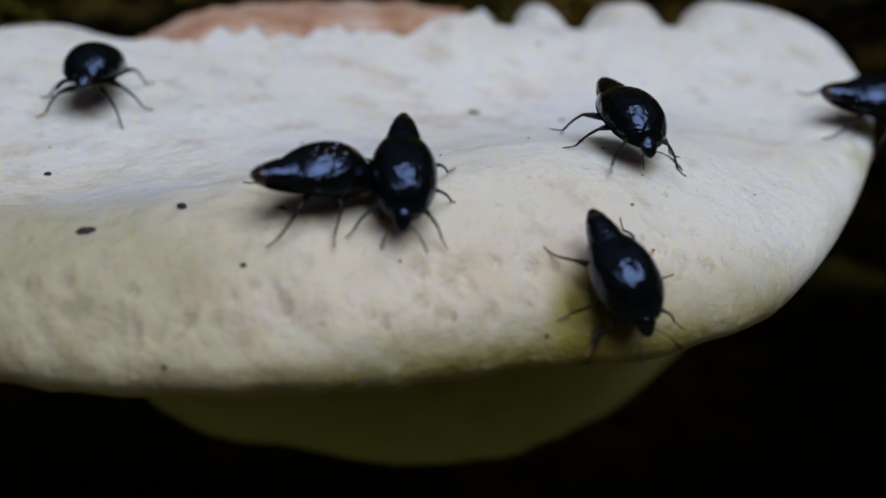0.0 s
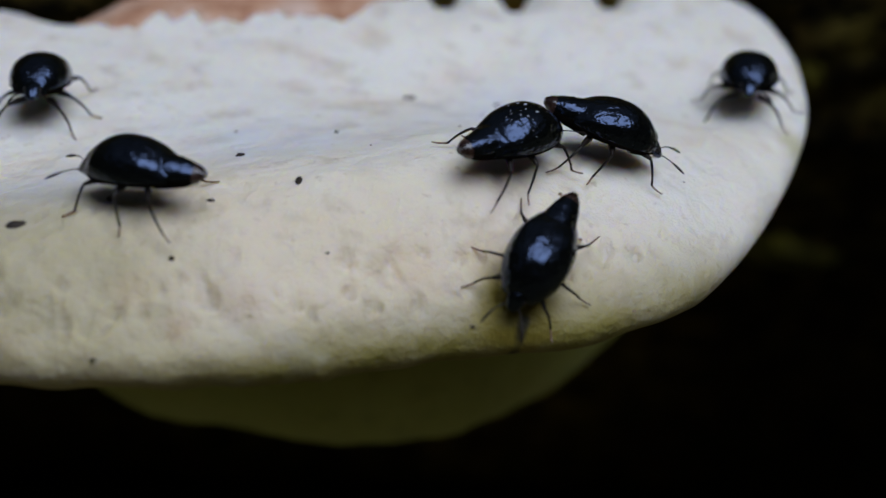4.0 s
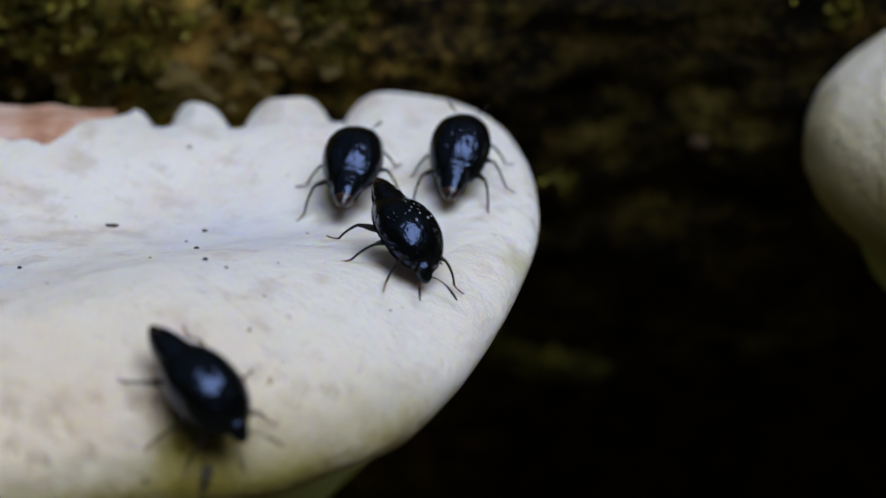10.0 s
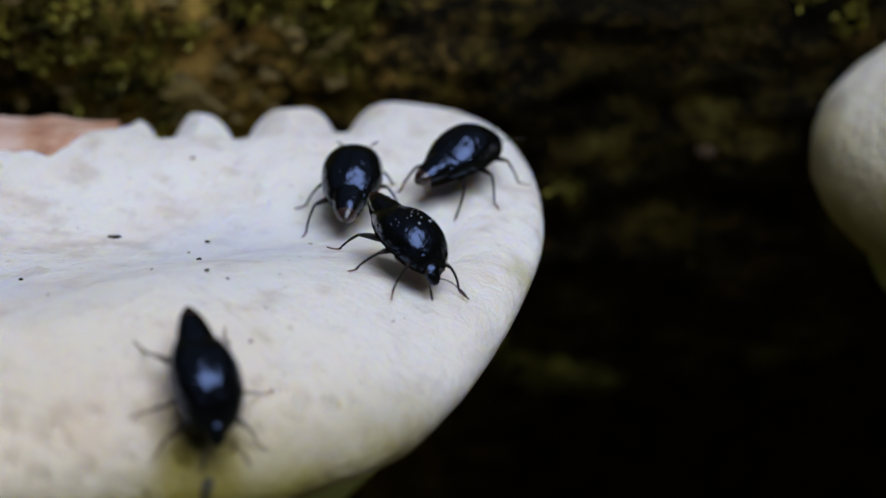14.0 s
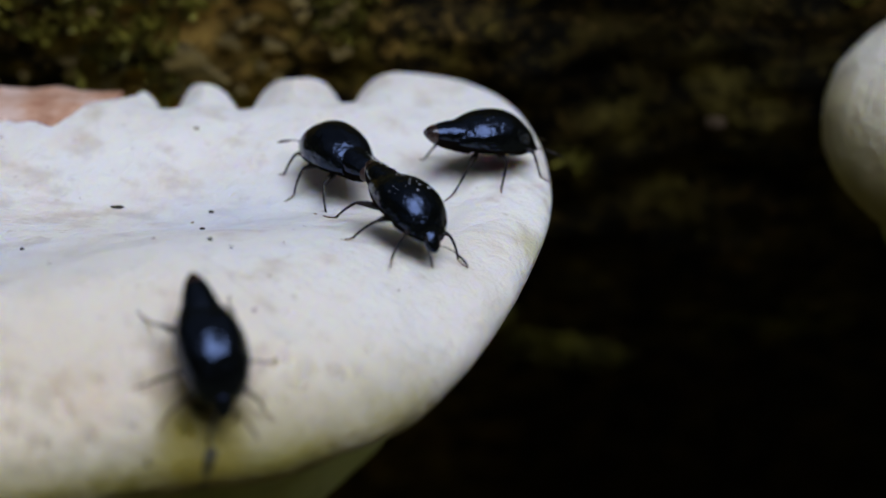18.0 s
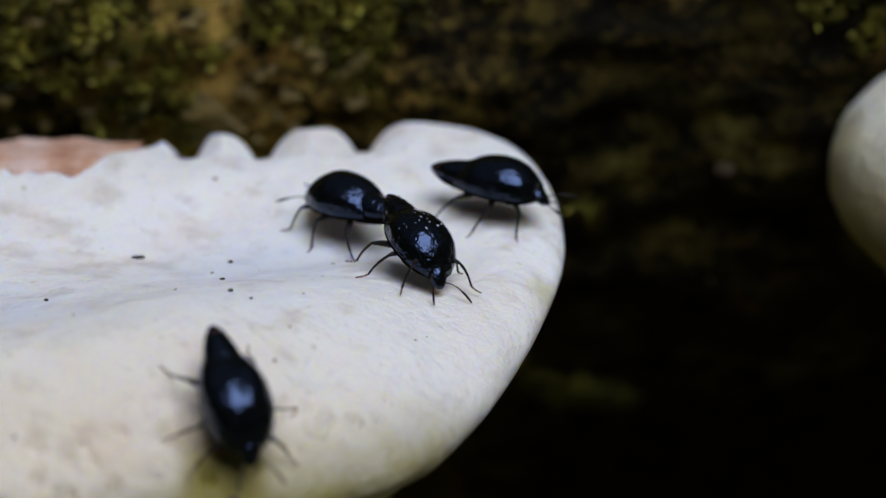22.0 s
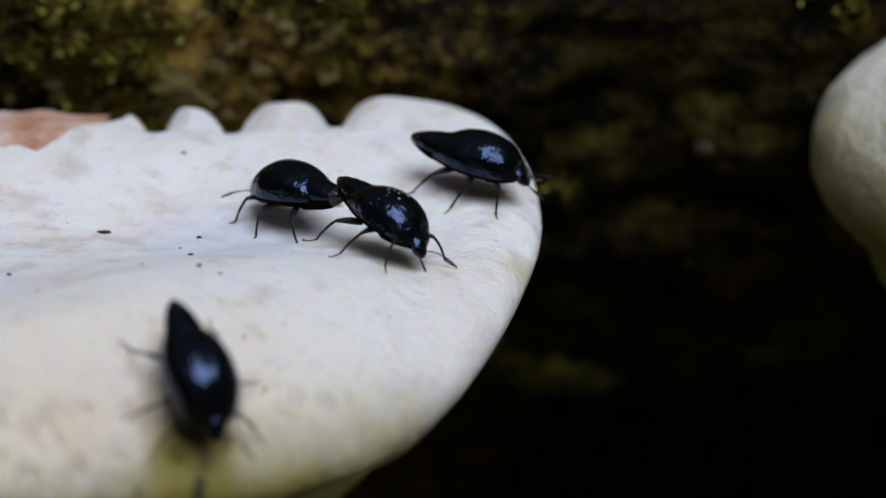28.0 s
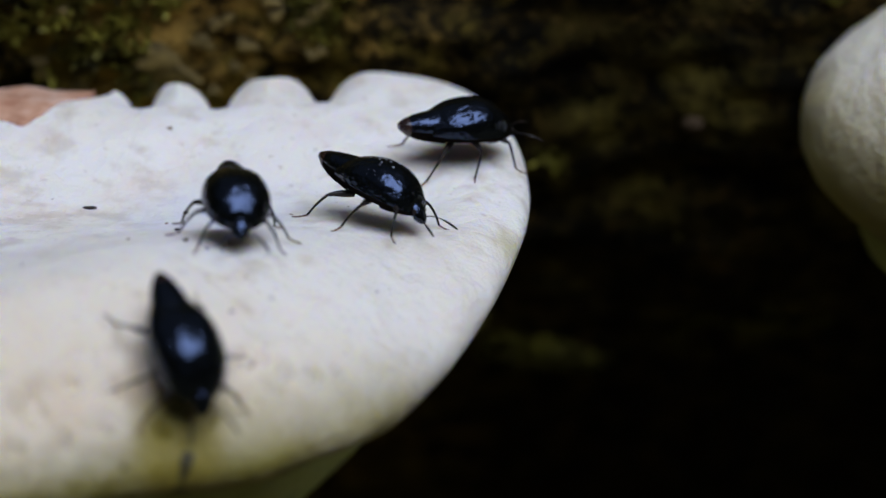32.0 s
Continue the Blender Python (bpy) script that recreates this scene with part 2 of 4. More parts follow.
def bark_material():
    m, nt, b = material("dark_mossy_bark", 0.85, 0.05)
    wood = ramp(nt, noise_node(nt, 600, 8, 0.78, stretch=(0.75, 1, 1)), (0.42, (0.003, 0.002, 0.001)), (0.50, (0.016, 0.011, 0.004)), (0.565, (0.13, 0.08, 0.018)), (0.65, (0.58, 0.35, 0.08)))
    damp = ramp(nt, noise_node(nt, 90, 4, 0.6), (0.34, (0.16, 0.16, 0.15)), (0.50, (1, 1, 1)))
    colour = mixed(nt, 1.0, wood, damp, "MULTIPLY")
    moss = ramp(nt, noise_node(nt, 340, 7, 0.72), (0.50, (0, 0, 0)), (0.60, (0.9, 0.9, 0.9)))
    colour = mixed(nt, moss, colour, mixed(nt, noise_node(nt, 1100, 4, 0.7), (0.004, 0.003, 0.001), (0.36, 0.25, 0.04)))
    patch = math_node(nt, "MULTIPLY", near(nt, (-13.4, 23, -0.6), 2.5, 8.0), ramp(nt, noise_node(nt, 420, 5, 0.7), (0.44, (0, 0, 0)), (0.56, (1, 1, 1))))
    colour = mixed(nt, patch, colour, mixed(nt, noise_node(nt, 900, 4, 0.7), (0.05, 0.028, 0.005), (0.66, 0.39, 0.085)))
    # bark darker towards the left end
    left_dark = ramped_axis(nt, "X", -19, -27)
    colour = mixed(nt, left_dark, colour, mixed(nt, 0.55, colour, (0.006, 0.005, 0.002)))
    # shade on the log's right part, painted in as near-black
    right_shade = ramped_axis(nt, "X", -9, 9)
    colour = mixed(nt, right_shade, colour, mixed(nt, 0.84, colour, (0.003, 0.0025, 0.001)))
    rough_edge = noise_node(nt, 700, 5, 0.7)
    for x, y, z, r in LICHEN:
        spot = math_node(nt, "MULTIPLY", near(nt, (x, y, z), 0.2 * r, 1.5 * r), ramp(nt, rough_edge, (0.40, (0, 0, 0)), (0.62, (1, 1, 1))))
        colour = mixed(nt, spot, colour, (0.13, 0.10, 0.02))
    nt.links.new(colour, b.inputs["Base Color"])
    bump(nt, b, [(noise_node(nt, 300, 5, 0.65), 0.8, 1.2), (noise_node(nt, 1500, 3, 0.6), 0.5, 0.3)])
    return m


def plain_noise_material(name, dark, light, scale, rough, spec=0.3, relief=0.2):
    m, nt, b = material(name, rough, spec)
    nt.links.new(ramp(nt, noise_node(nt, scale, 4, 0.6), (0.35, dark), (0.65, light)), b.inputs["Base Color"])
    bump(nt, b, [(noise_node(nt, scale * 2.5, 4, 0.6), 0.5, relief)])
    return m


bark = bark_material()
moss_leaf = plain_noise_material("moss_leaf", (0.008, 0.006, 0.001), (0.29, 0.25, 0.03), 620, 0.6)
flake_tan = plain_noise_material("bark_flake", (0.012, 0.008, 0.003), (0.27, 0.185, 0.05), 330, 0.7)
flake_pale = plain_noise_material("dull_fungus_skin", (0.04, 0.026, 0.014), (0.07, 0.046, 0.026), 500, 0.9, 0.05)
thicket = plain_noise_material("added_thicket_shade", (0.02, 0.022, 0.008), (0.06, 0.065, 0.02), 9, 0.8, 0.2, 8.0)
added_thicket_leaf = plain_noise_material("added_thicket_leaf", (0.06, 0.075, 0.014), (0.13, 0.15, 0.035), 20, 0.5, 0.4, 2.0)
soil = plain_noise_material("forest_litter", (0.03, 0.024, 0.010), (0.12, 0.10, 0.035), 60, 0.9, 0.2, 3.0)
speck_dark = plain_noise_material("dark_speck", (0.012, 0.009, 0.007), (0.05, 0.035, 0.02), 2500, 0.6, 0.3, 0.05)
speck_brown = plain_noise_material("brown_speck", (0.22, 0.14, 0.08), (0.40, 0.29, 0.19), 2500, 0.7, 0.3, 0.05)


# ---- mesh helpers ----
def mesh_from(name, verts, faces, mat, smooth=True):
    """A mesh from vertices in millimetres."""
    me = bpy.data.meshes.new(name)
    me.from_pydata([tuple(MM * c for c in v) for v in verts], [], faces)
    me.materials.append(mat)
    if smooth:
        me.polygons.foreach_set("use_smooth", [True] * len(me.polygons))
    me.update()
    return me


def part(name, me, parent, label="", at=None):
    ob = new(name, me)
    ob.parent = parent
    if at is not None:
        ob.location = [MM * c for c in at]
    return tagged(ob, label)


def grid_faces(rows, cols, closed=True, flip=False):
    out = []
    for i in range(rows - 1):
        for j in range(cols if closed else cols - 1):
            k = (j + 1) % cols
            f = (i * cols + j, i * cols + k, (i + 1) * cols + k, (i + 1) * cols + j)
            out.append(f[::-1] if flip else f)
    return out


def capped(verts, faces, rows, cols):
    """Closes both ends of a tube with fans."""
    for row, turn in ((0, True), (rows - 1, False)):
        c = len(verts)
        ring = verts[row * cols:(row + 1) * cols]
        verts.append(tuple(sum(v[a] for v in ring) / cols for a in range(3)))
        for j in range(cols):
            a, b = row * cols + j, row * cols + (j + 1) % cols
            faces.append((b, a, c) if turn else (a, b, c))
    return verts, faces


def tube(points, radii, sides=8):
    """A round tube along a line of points, closed at both ends."""
    verts = []
    pts = [Vector(p) for p in points]
    for i, (p, r) in enumerate(zip(pts, radii)):
        d = (pts[min(i + 1, len(pts) - 1)] - pts[max(i - 1, 0)]).normalized()
        side = d.cross(Vector((0.13, 0.21, 1))).normalized()
        up = side.cross(d)
        for k in range(sides):
            a = 2 * math.pi * k / sides
            verts.append(tuple(p + (side * math.cos(a) + up * math.sin(a)) * r))
    return capped(verts, grid_faces(len(pts), sides), len(pts), sides)


def bend(a, b, c, steps=6):
    """Points on a soft bend from a over b to c."""
    a, b, c = Vector(a), Vector(b), Vector(c)
    return [a * (1 - u) ** 2 + b * 2 * u * (1 - u) + c * u * u for u in [i / steps for i in range(steps + 1)]]


def ball(centre, radii, rows=9, cols=14, lean=0.0, taper=0.0):
    verts = []
    for i in range(rows):
        a = math.pi * (i + 0.5) / rows
        for j in range(cols):
            b = 2 * math.pi * j / cols
            u = -math.cos(a)
            w = math.sin(a) ** 0.85 * (1 - taper * max(0, u))
            verts.append((centre[0] + radii[0] * u, centre[1] + radii[1] * w * math.cos(b), centre[2] - lean * u + radii[2] * w * math.sin(b)))
    return capped(verts, grid_faces(rows, cols), rows, cols)


def solid(name, shape, mat):
    me = mesh_from(name, *shape, mat)
    bm = bmesh.new()
    bm.from_mesh(me)
    bmesh.ops.recalc_face_normals(bm, faces=bm.faces)
    bm.to_mesh(me)
    bm.free()
    me.set_sharp_from_angle(angle=radians(50))
    return me



# ---- the bracket's form, in millimetres: rim line, rim height, top surface ----
RIM = [(-49.2, -6.2), (-45.1, -15.1), (-39.7, -20.5), (-33.9, -22.4), (-27.3, -22.8), (-20.7, -21.7), (-15.7, -19.7), (-11, -17.9), (-6.7, -17),
       (-4.1, -15.3), (-2, -13.8), (-0.4, -11.7), (1.6, -7.7), (3, -4.1), (4.2, -0.1), (5.1, 4.3), (5.3, 8.2), (4.9, 12.7), (3.8, 16.4),
       (2.1, 18.8), (-0.1, 19.8), (-2.5, 20), (-4.2, 18.9), (-5, 15.9), (-5.3, 17.2), (-5.9, 18.6), (-7.5, 18.8), (-9.2, 18.6), (-9.8, 17.3),
       (-10.2, 15.1), (-10.6, 16.5), (-11.2, 17.8), (-12.4, 18.2), (-13.5, 18), (-13.8, 16.8), (-13.95, 15.1), (-14.4, 15.2), (-14.7, 16.8), (-15.4, 17.3), (-16.3, 17.2), (-16.8, 16.1),
       (-20.9, 16.4), (-27.1, 15.7), (-32.1, 13.5), (-33.9, 11), (-38.2, 12.7), (-44.1, 10.1), (-49.4, 3.2)]


def smooth_loop(points, steps):
    """A closed Catmull-Rom line through the points."""
    p = np.array(points, float)
    a, b, c, d = np.roll(p, 1, 0), p, np.roll(p, -1, 0), np.roll(p, -2, 0)
    out = []
    for u in np.arange(steps) / steps:
        out.append(0.5 * (2 * b + (c - a) * u + (2 * a - 5 * b + 4 * c - d) * u * u + (3 * b - a - 3 * c + d) * u ** 3))
    return np.stack(out, 1).reshape(-1, 2)


RIM_LINE = smooth_loop(RIM, 12)


def rim_distance(x, y):
    """How far a place lies inside the rim line."""
    a, b = RIM_LINE, np.roll(RIM_LINE, -1, 0)
    q = np.stack([np.ravel(x), np.ravel(y)], 1)
    out = np.empty(len(q))
    ab = b - a
    for s in range(0, len(q), 4000):
        ap = q[s:s + 4000, None] - a
        u = np.clip((ap * ab).sum(-1) / (ab * ab).sum(-1), 0, 1)
        out[s:s + 4000] = np.sqrt(((ap - u[..., None] * ab) ** 2).sum(-1).min(1))
    return out.reshape(np.shape(x))


def rim_height(x, y):
    front = np.clip((2.5 - y) / 11, 0, 1)
    return -2.2 * (1 - front) + front * (-2.6 + 0.9 * np.clip((-12 - x) / 14, 0, 1))


def rim_width(x, y):
    front = np.clip((7 - y) / 11, 0, 1)
    return 4.0 + front * (4.0 - 2.4 * np.clip((x + 5) / 6, 0, 1) + 3.0 * np.clip((-20 - x) / 12, 0, 1))


def crown(x, y):
    """Height of the top surface away from the rim: a low swell along the front, a shallow trough behind it."""
    swell = np.clip((1 - x) / 13, 0.15, 1)
    line = -6.8 + 0.45 * np.clip(x + 5, -28, 3)
    z = 0.2 + 2.7 * swell * np.exp(-((y - line) / 7.1) ** 2)
    z = z - 1.7 * np.exp(-((y - 4.4) / 5.7) ** 2) * np.exp(-((x + 11) / 13) ** 2)
    return z - 0.6 * np.exp(-((x - 2) / 5) ** 2)


def top_z(x, y):
    x, y = np.asarray(x, float), np.asarray(y, float)
    d, w, low = rim_distance(x, y), rim_width(x, y), rim_height(x, y)
    u = np.clip(1 - d / w, 0, 1)
    return low + (crown(x, y) - low) * np.sqrt(1 - u * u)


# ---- the bracket ----
def noise3(x, y, z, size, seed=0.0):
    return noise.noise(Vector((x / size + seed, y / size - seed, z / size + 0.5 * seed)))


PITS = [(-17.9, -20.3, 0.55, 0.5), (-21.2, -20.6, 0.7, 0.3), (-16.5, -19.7, 0.5, 0.25), (-15.6, -19.3, 0.6, 0.22), (-24.5, -21.5, 0.8, 0.3), (-29.6, -22.4, 1, 0.4), (-32.5, -22.2, 0.9, 0.35), (-14.2, -18.8, 0.5, 0.2), (-23.2, -19.3, 0.5, 0.2), (-4.4, -13.2, 0.5, 0.2), (-27.4, -20.3, 1.2, 0.3), (-19.5, -18.6, 0.9, 0.2)]


pit_rng = random.Random(3)
for _ in range(70):
    bx = pit_rng.uniform(-38, -2)
    by = float(np.interp(bx, [-38, -29, -22, -12, -4, 0], [-20.6, -21.8, -20.4, -17, -13.6, -10.6])) + pit_rng.uniform(-0.3, 1.8)
    PITS.append((bx, by, pit_rng.uniform(0.16, 0.34), pit_rng.uniform(0.12, 0.42)))


def bracket_body():
    """A closed shell: the top is a sheet from the front rim to the back rim, the rest rolls under from its border."""
    line = RIM_LINE
    left, right = int(line[:, 0].argmin()), int(line[:, 0].argmax())
    front = line[left:right + 1] if left < right else np.roll(line, -left, 0)[:(right - left) % len(line) + 1]
    back = np.roll(line, -right, 0)[:(left - right) % len(line) + 1][::-1]
    cols, rows = 441, 161
    u = np.linspace(0, 1, cols)
    u = 0.75 * u + 0.25 * (0.5 - 0.5 * np.cos(np.pi * u))
    u[1:6], u[-14:-1] = u[6] * (np.arange(1, 6) / 6) ** 2, 1 - (1 - u[-15]) * (np.arange(13, 0, -1) / 14) ** 2
    xs = line[left, 0] + (line[right, 0] - line[left, 0]) * u
    low = np.interp(xs, np.maximum.accumulate(front[:, 0]), front[:, 1])
    high = np.interp(xs, np.maximum.accumulate(back[:, 0]), back[:, 1])
    v = np.linspace(0, 1, rows)
    v = 0.35 * v + 0.65 * (0.5 - 0.5 * np.cos(np.pi * v))
    x, y = np.repeat(xs, rows), (low[:, None] + (high - low)[:, None] * v).ravel()
    z, edge = top_z(x, y), np.clip(rim_distance(x, y) / 1.0, 0, 1)
    verts = []
    for px, py, h, e in zip(x, y, z, edge):
        lump = 0.16 * noise3(px, py, h, 4.5) + 0.07 * noise3(px, py, h, 1.7, 3.1)
        face = min(1.0, max(0.0, (-py - 9) / 8))
        lump += face * (0.22 * noise3(px, py, h, 2.2, 7.7) - 0.30 * max(0, noise3(px, py, 1.4 * h, 0.9, 1.7) - 0.2) + 0.07 * noise3(px, py, h, 0.6, 2.9))
        for ax, ay, r, deep in PITS:
            q = ((px - ax) ** 2 + (py - ay) ** 2) / (r * r)
            if q < 6:
                lump -= 1.4 * deep * math.exp(-q)
        verts.append((px, py, h + lump * (0.35 + 0.65 * e)))
    faces = grid_faces(cols, rows, closed=False, flip=True)
    ring = [i * rows for i in range(cols)] + [(cols - 1) * rows + j for j in range(1, rows)] + [i * rows + rows - 1 for i in range(cols - 2, -1, -1)] + [j for j in range(rows - 2, 0, -1)]
    rim = np.array([verts[k] for k in ring])
    middle = np.stack([np.clip(rim[:, 0] * 0.86 - 4, -42, -3), np.interp(rim[:, 0], [-50, -30, 5], [-5, -6, 3.5])], 1)
    step = middle - rim[:, :2]
    step = step / np.linalg.norm(step, axis=1)[:, None]
    n, last = len(ring), ring
    drop = 1.95 + 0.45 * np.clip((-rim[:, 0] - 5) / 15, 0, 1)
    for inward, fall in [(5.0 * (1 - math.cos(k / 14 * math.pi / 2)), math.sin(k / 14 * math.pi / 2)) for k in range(1, 15)] + [(8.0, 1.3)]:
        start = len(verts)
        for (px, py, h), d, (sx, sy) in zip(rim, drop, step):
            wx, wy, wz = px + sx * inward, py + sy * inward, h - d * fall
            verts.append((wx, wy, wz + 0.12 * min(1, inward) * noise3(wx, wy, wz, 1.6, 5.5)))
        fresh = list(range(start, start + n))
        faces += [(last[k], fresh[k], fresh[(k + 1) % n], last[(k + 1) % n]) for k in range(n)]
        last = fresh
    verts.append((-20, -2, -8.5))
    faces += [(last[k], len(verts) - 1, last[(k + 1) % n]) for k in range(n)]
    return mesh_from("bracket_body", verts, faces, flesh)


def lower_tier():
    """The paler swell under the bracket, grown to the log behind."""
    verts, rows, cols = [], 26, 110
    for i in range(rows):
        a = math.pi * (i + 0.5) / rows
        for j in range(cols):
            b = 2 * math.pi * j / cols
            x = -21.0 + 19.2 * math.sin(a) ** 0.8 * math.copysign(abs(math.cos(b)) ** 0.9, math.cos(b))
            y = 18 + 18.0 * math.sin(a) ** 0.9 * math.sin(b)
            z = -17.2 + 8.2 * math.cos(a)
            w = 1 + 0.06 * noise3(x, y, z, 7, 2.2) + 0.02 * noise3(x, y, z, 2, 4.2)
            verts.append((-21.0 + (x + 21.0) * w, 18 + (y - 18) * w, -17.2 + (z + 17.2) * w))
    verts, faces = capped(verts, grid_faces(rows, cols, flip=True), rows, cols)
    return mesh_from("lower_tier", verts, faces, pore_flesh)


def crust_strip():
    """The reddish old crust along the bracket's back edge."""
    verts, rows, cols = [], 90, 14
    for i in range(rows):
        u = i / (rows - 1)
        x = -33.8 + 17.3 * u
        back = np.interp(x, [-34.4, -32.2, -27.2, -20.9, -16.7, -15.7], [11.1, 13.7, 15.9, 16.8, 16.3, 15.8]) + 0.5 * noise3(x, 7, 0, 1.6, 3)
        width = 1.35 * (1.9 + 0.55 * noise3(x, 0, 0, 2.6, 9) + 0.4 * noise3(x, 0, 0, 0.9, 4)) * min(1, 6 * u + 0.25, 6 * (1 - u) + 0.25)
        tall = 0.55 + 0.4 * noise3(x, 3, 0, 2.2, 1)
        tall *= min(1, 5 * u + 0.3, 5 * (1 - u) + 0.3)
        for j in range(cols):
            a = 2 * math.pi * j / cols
            y = back - width + width * math.cos(a) * 1.08
            z = -1.25 + tall * math.sin(a) + 0.15 * noise3(x, y, 5 * math.sin(a), 1.1, 6)
            if math.sin(a) > -0.3:
                z = max(z, float(top_z(x, min(y, back - 1.1))) + 0.10 * math.sin(a) + 0.14 * noise3(x, y, 0, 0.9, 2) + 0.05)
            verts.append((x, y, z))
    verts, faces = capped(verts, grid_faces(rows, cols, flip=True), rows, cols)
    return mesh_from("crust", verts, faces, crust_red)


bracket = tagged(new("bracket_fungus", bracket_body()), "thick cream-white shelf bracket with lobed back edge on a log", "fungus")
part("lower_tier", lower_tier(), bracket, "olive-cream pore swell under the shelf")
part("crust", crust_strip(), bracket, "reddish-brown old crust along the back edge")


def second_bracket():
    verts, rows, cols = [], 40, 80
    for i in range(rows):
        a = math.pi * (i + 0.5) / rows
        for j in range(cols):
            b = 2 * math.pi * j / cols
            s = math.sin(a) ** 0.8
            x, y, z = 37.75 + 17.9 * s * math.cos(b), 17 + 12.5 * s * math.sin(b), -3.2 + 8.1 * math.cos(a)
            w = 1 + 0.05 * noise3(x, y, z, 8, 1.2) + 0.012 * noise3(x, y, z, 2, 4.2)
            verts.append((37 + (x - 37) * w, 17 + (y - 17) * w, -3.5 + (z + 3.5) * w))
    verts, faces = capped(verts, grid_faces(rows, cols, flip=True), rows, cols)
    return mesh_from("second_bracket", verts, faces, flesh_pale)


# the marks paint olive shade into its left and lower side
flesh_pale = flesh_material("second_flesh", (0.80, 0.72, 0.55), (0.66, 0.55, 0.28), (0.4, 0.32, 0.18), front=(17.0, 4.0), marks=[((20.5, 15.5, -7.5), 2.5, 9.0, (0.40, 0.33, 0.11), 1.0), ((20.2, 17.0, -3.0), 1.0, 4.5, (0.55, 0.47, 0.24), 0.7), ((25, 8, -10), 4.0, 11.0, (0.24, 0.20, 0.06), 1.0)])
neighbour = tagged(new("bracket_fungus", second_bracket()), "rounded pale cream bracket growing from the mossy log", "fungus")

part("pore_surface", solid("pore_surface", ball((38, 18, -9.2), (14.5, 11, 4.2), 20, 40), pore_flesh), neighbour, "olive-cream underside")

# ---- the log and the ground ----
# cross-section of the log, from the low front edge up over the top and round behind (y, z)
LOG_FORM = smooth_loop([(82, -78), (63, -58), (47, -41), (36, -28), (28, -17), (23.5, -7), (22, 1), (24.5, 10), (32, 19), (49, 28), (87, 36), (137, 34), (182, 5), (192, -40), (160, -78), (110, -84)], 40)
LOG_FRONT = LOG_FORM[:360]
LOG_TURN = np.roll(LOG_FORM, -1, 0) - np.roll(LOG_FORM, 1, 0)


def log_point(x, k, lift=0.0):
    """On the log's bark at the k-th place round its cross-section, and the way out from it."""
    i = int(k) % len(LOG_FORM)
    f = k - int(k)
    y0, z0 = LOG_FORM[i] * (1 - f) + LOG_FORM[(i + 1) % len(LOG_FORM)] * f
    t = Vector(LOG_TURN[i]).normalized()
    out = Vector((0, -t[1], t[0]))
    r = 1.3 * noise3(x, y0, z0, 14, 2) + 1.0 * noise3(x * 0.6, y0, z0, 5, 5) + 0.7 * noise3(x * 0.6, y0, z0, 2.0, 8) + lift
    return Vector((x, y0, z0)) + out * r, out


def log_at(x, z, lift=0.0):
    """On the front of the log at a height."""
    return log_point(x, float(np.interp(z, LOG_FRONT[:, 1], np.arange(len(LOG_FRONT)))), lift)


def log_mesh():
    xs = np.concatenate([np.linspace(-260, -62, 34), np.linspace(-60, 60, 241), np.linspace(62, 260, 34)])
    ks = np.concatenate([np.arange(0, 100, 1.0), np.arange(100, 310, 0.75), np.arange(310, 400, 2.0), np.arange(400, len(LOG_FORM), 8.0)])
    verts = [tuple(log_point(x, k)[0]) for x in xs for k in ks]
    return solid("log", capped(verts, grid_faces(len(xs), len(ks)), len(xs), len(ks)), bark)


log = tagged(new("log", log_mesh()), "dark fallen log with rough mossy bark", "log")


def ground_mesh():
    verts, n = [], 61
    steps = [math.copysign(abs(u) ** 5 * 400000, u) for u in np.linspace(-1, 1, n)]
    for x in steps:
        for y in steps:
            verts.append((x, y, -84 + (4 * noise3(x, y, 0, 60, 3) if abs(x) < 2000 and abs(y) < 2000 else 0)))
    faces = [(i * n + j, (i + 1) * n + j, (i + 1) * n + j + 1, i * n + j + 1) for i in range(n - 1) for j in range(n - 1)]
    return mesh_from("ground", verts, faces, soil)


tagged(new("ground", ground_mesh()), "damp brown-green forest litter under the log", "ground", kind="structure")


def added_thicket_wall():
    """Unseen growth added round the log to block low sky: an uneven wall, open above."""
    verts, rows, cols = [], 28, 120
    for i in range(rows):
        for j in range(cols):
            a, u = 2 * math.pi * j / cols, i / (rows - 1)
            cx, cy = math.cos(a), math.sin(a)
            r = 2300 + 320 * noise3(cx, cy, 2.5 * u, 0.35, 4) + 160 * noise3(cx, cy, 3 * u, 0.12, 6) - 500 * u ** 2
            verts.append((r * cx, r * cy, -110 + (1400 + 400 * noise3(cx, cy, 0, 0.3, 9)) * u))
    return verts, grid_faces(rows, cols, flip=True)


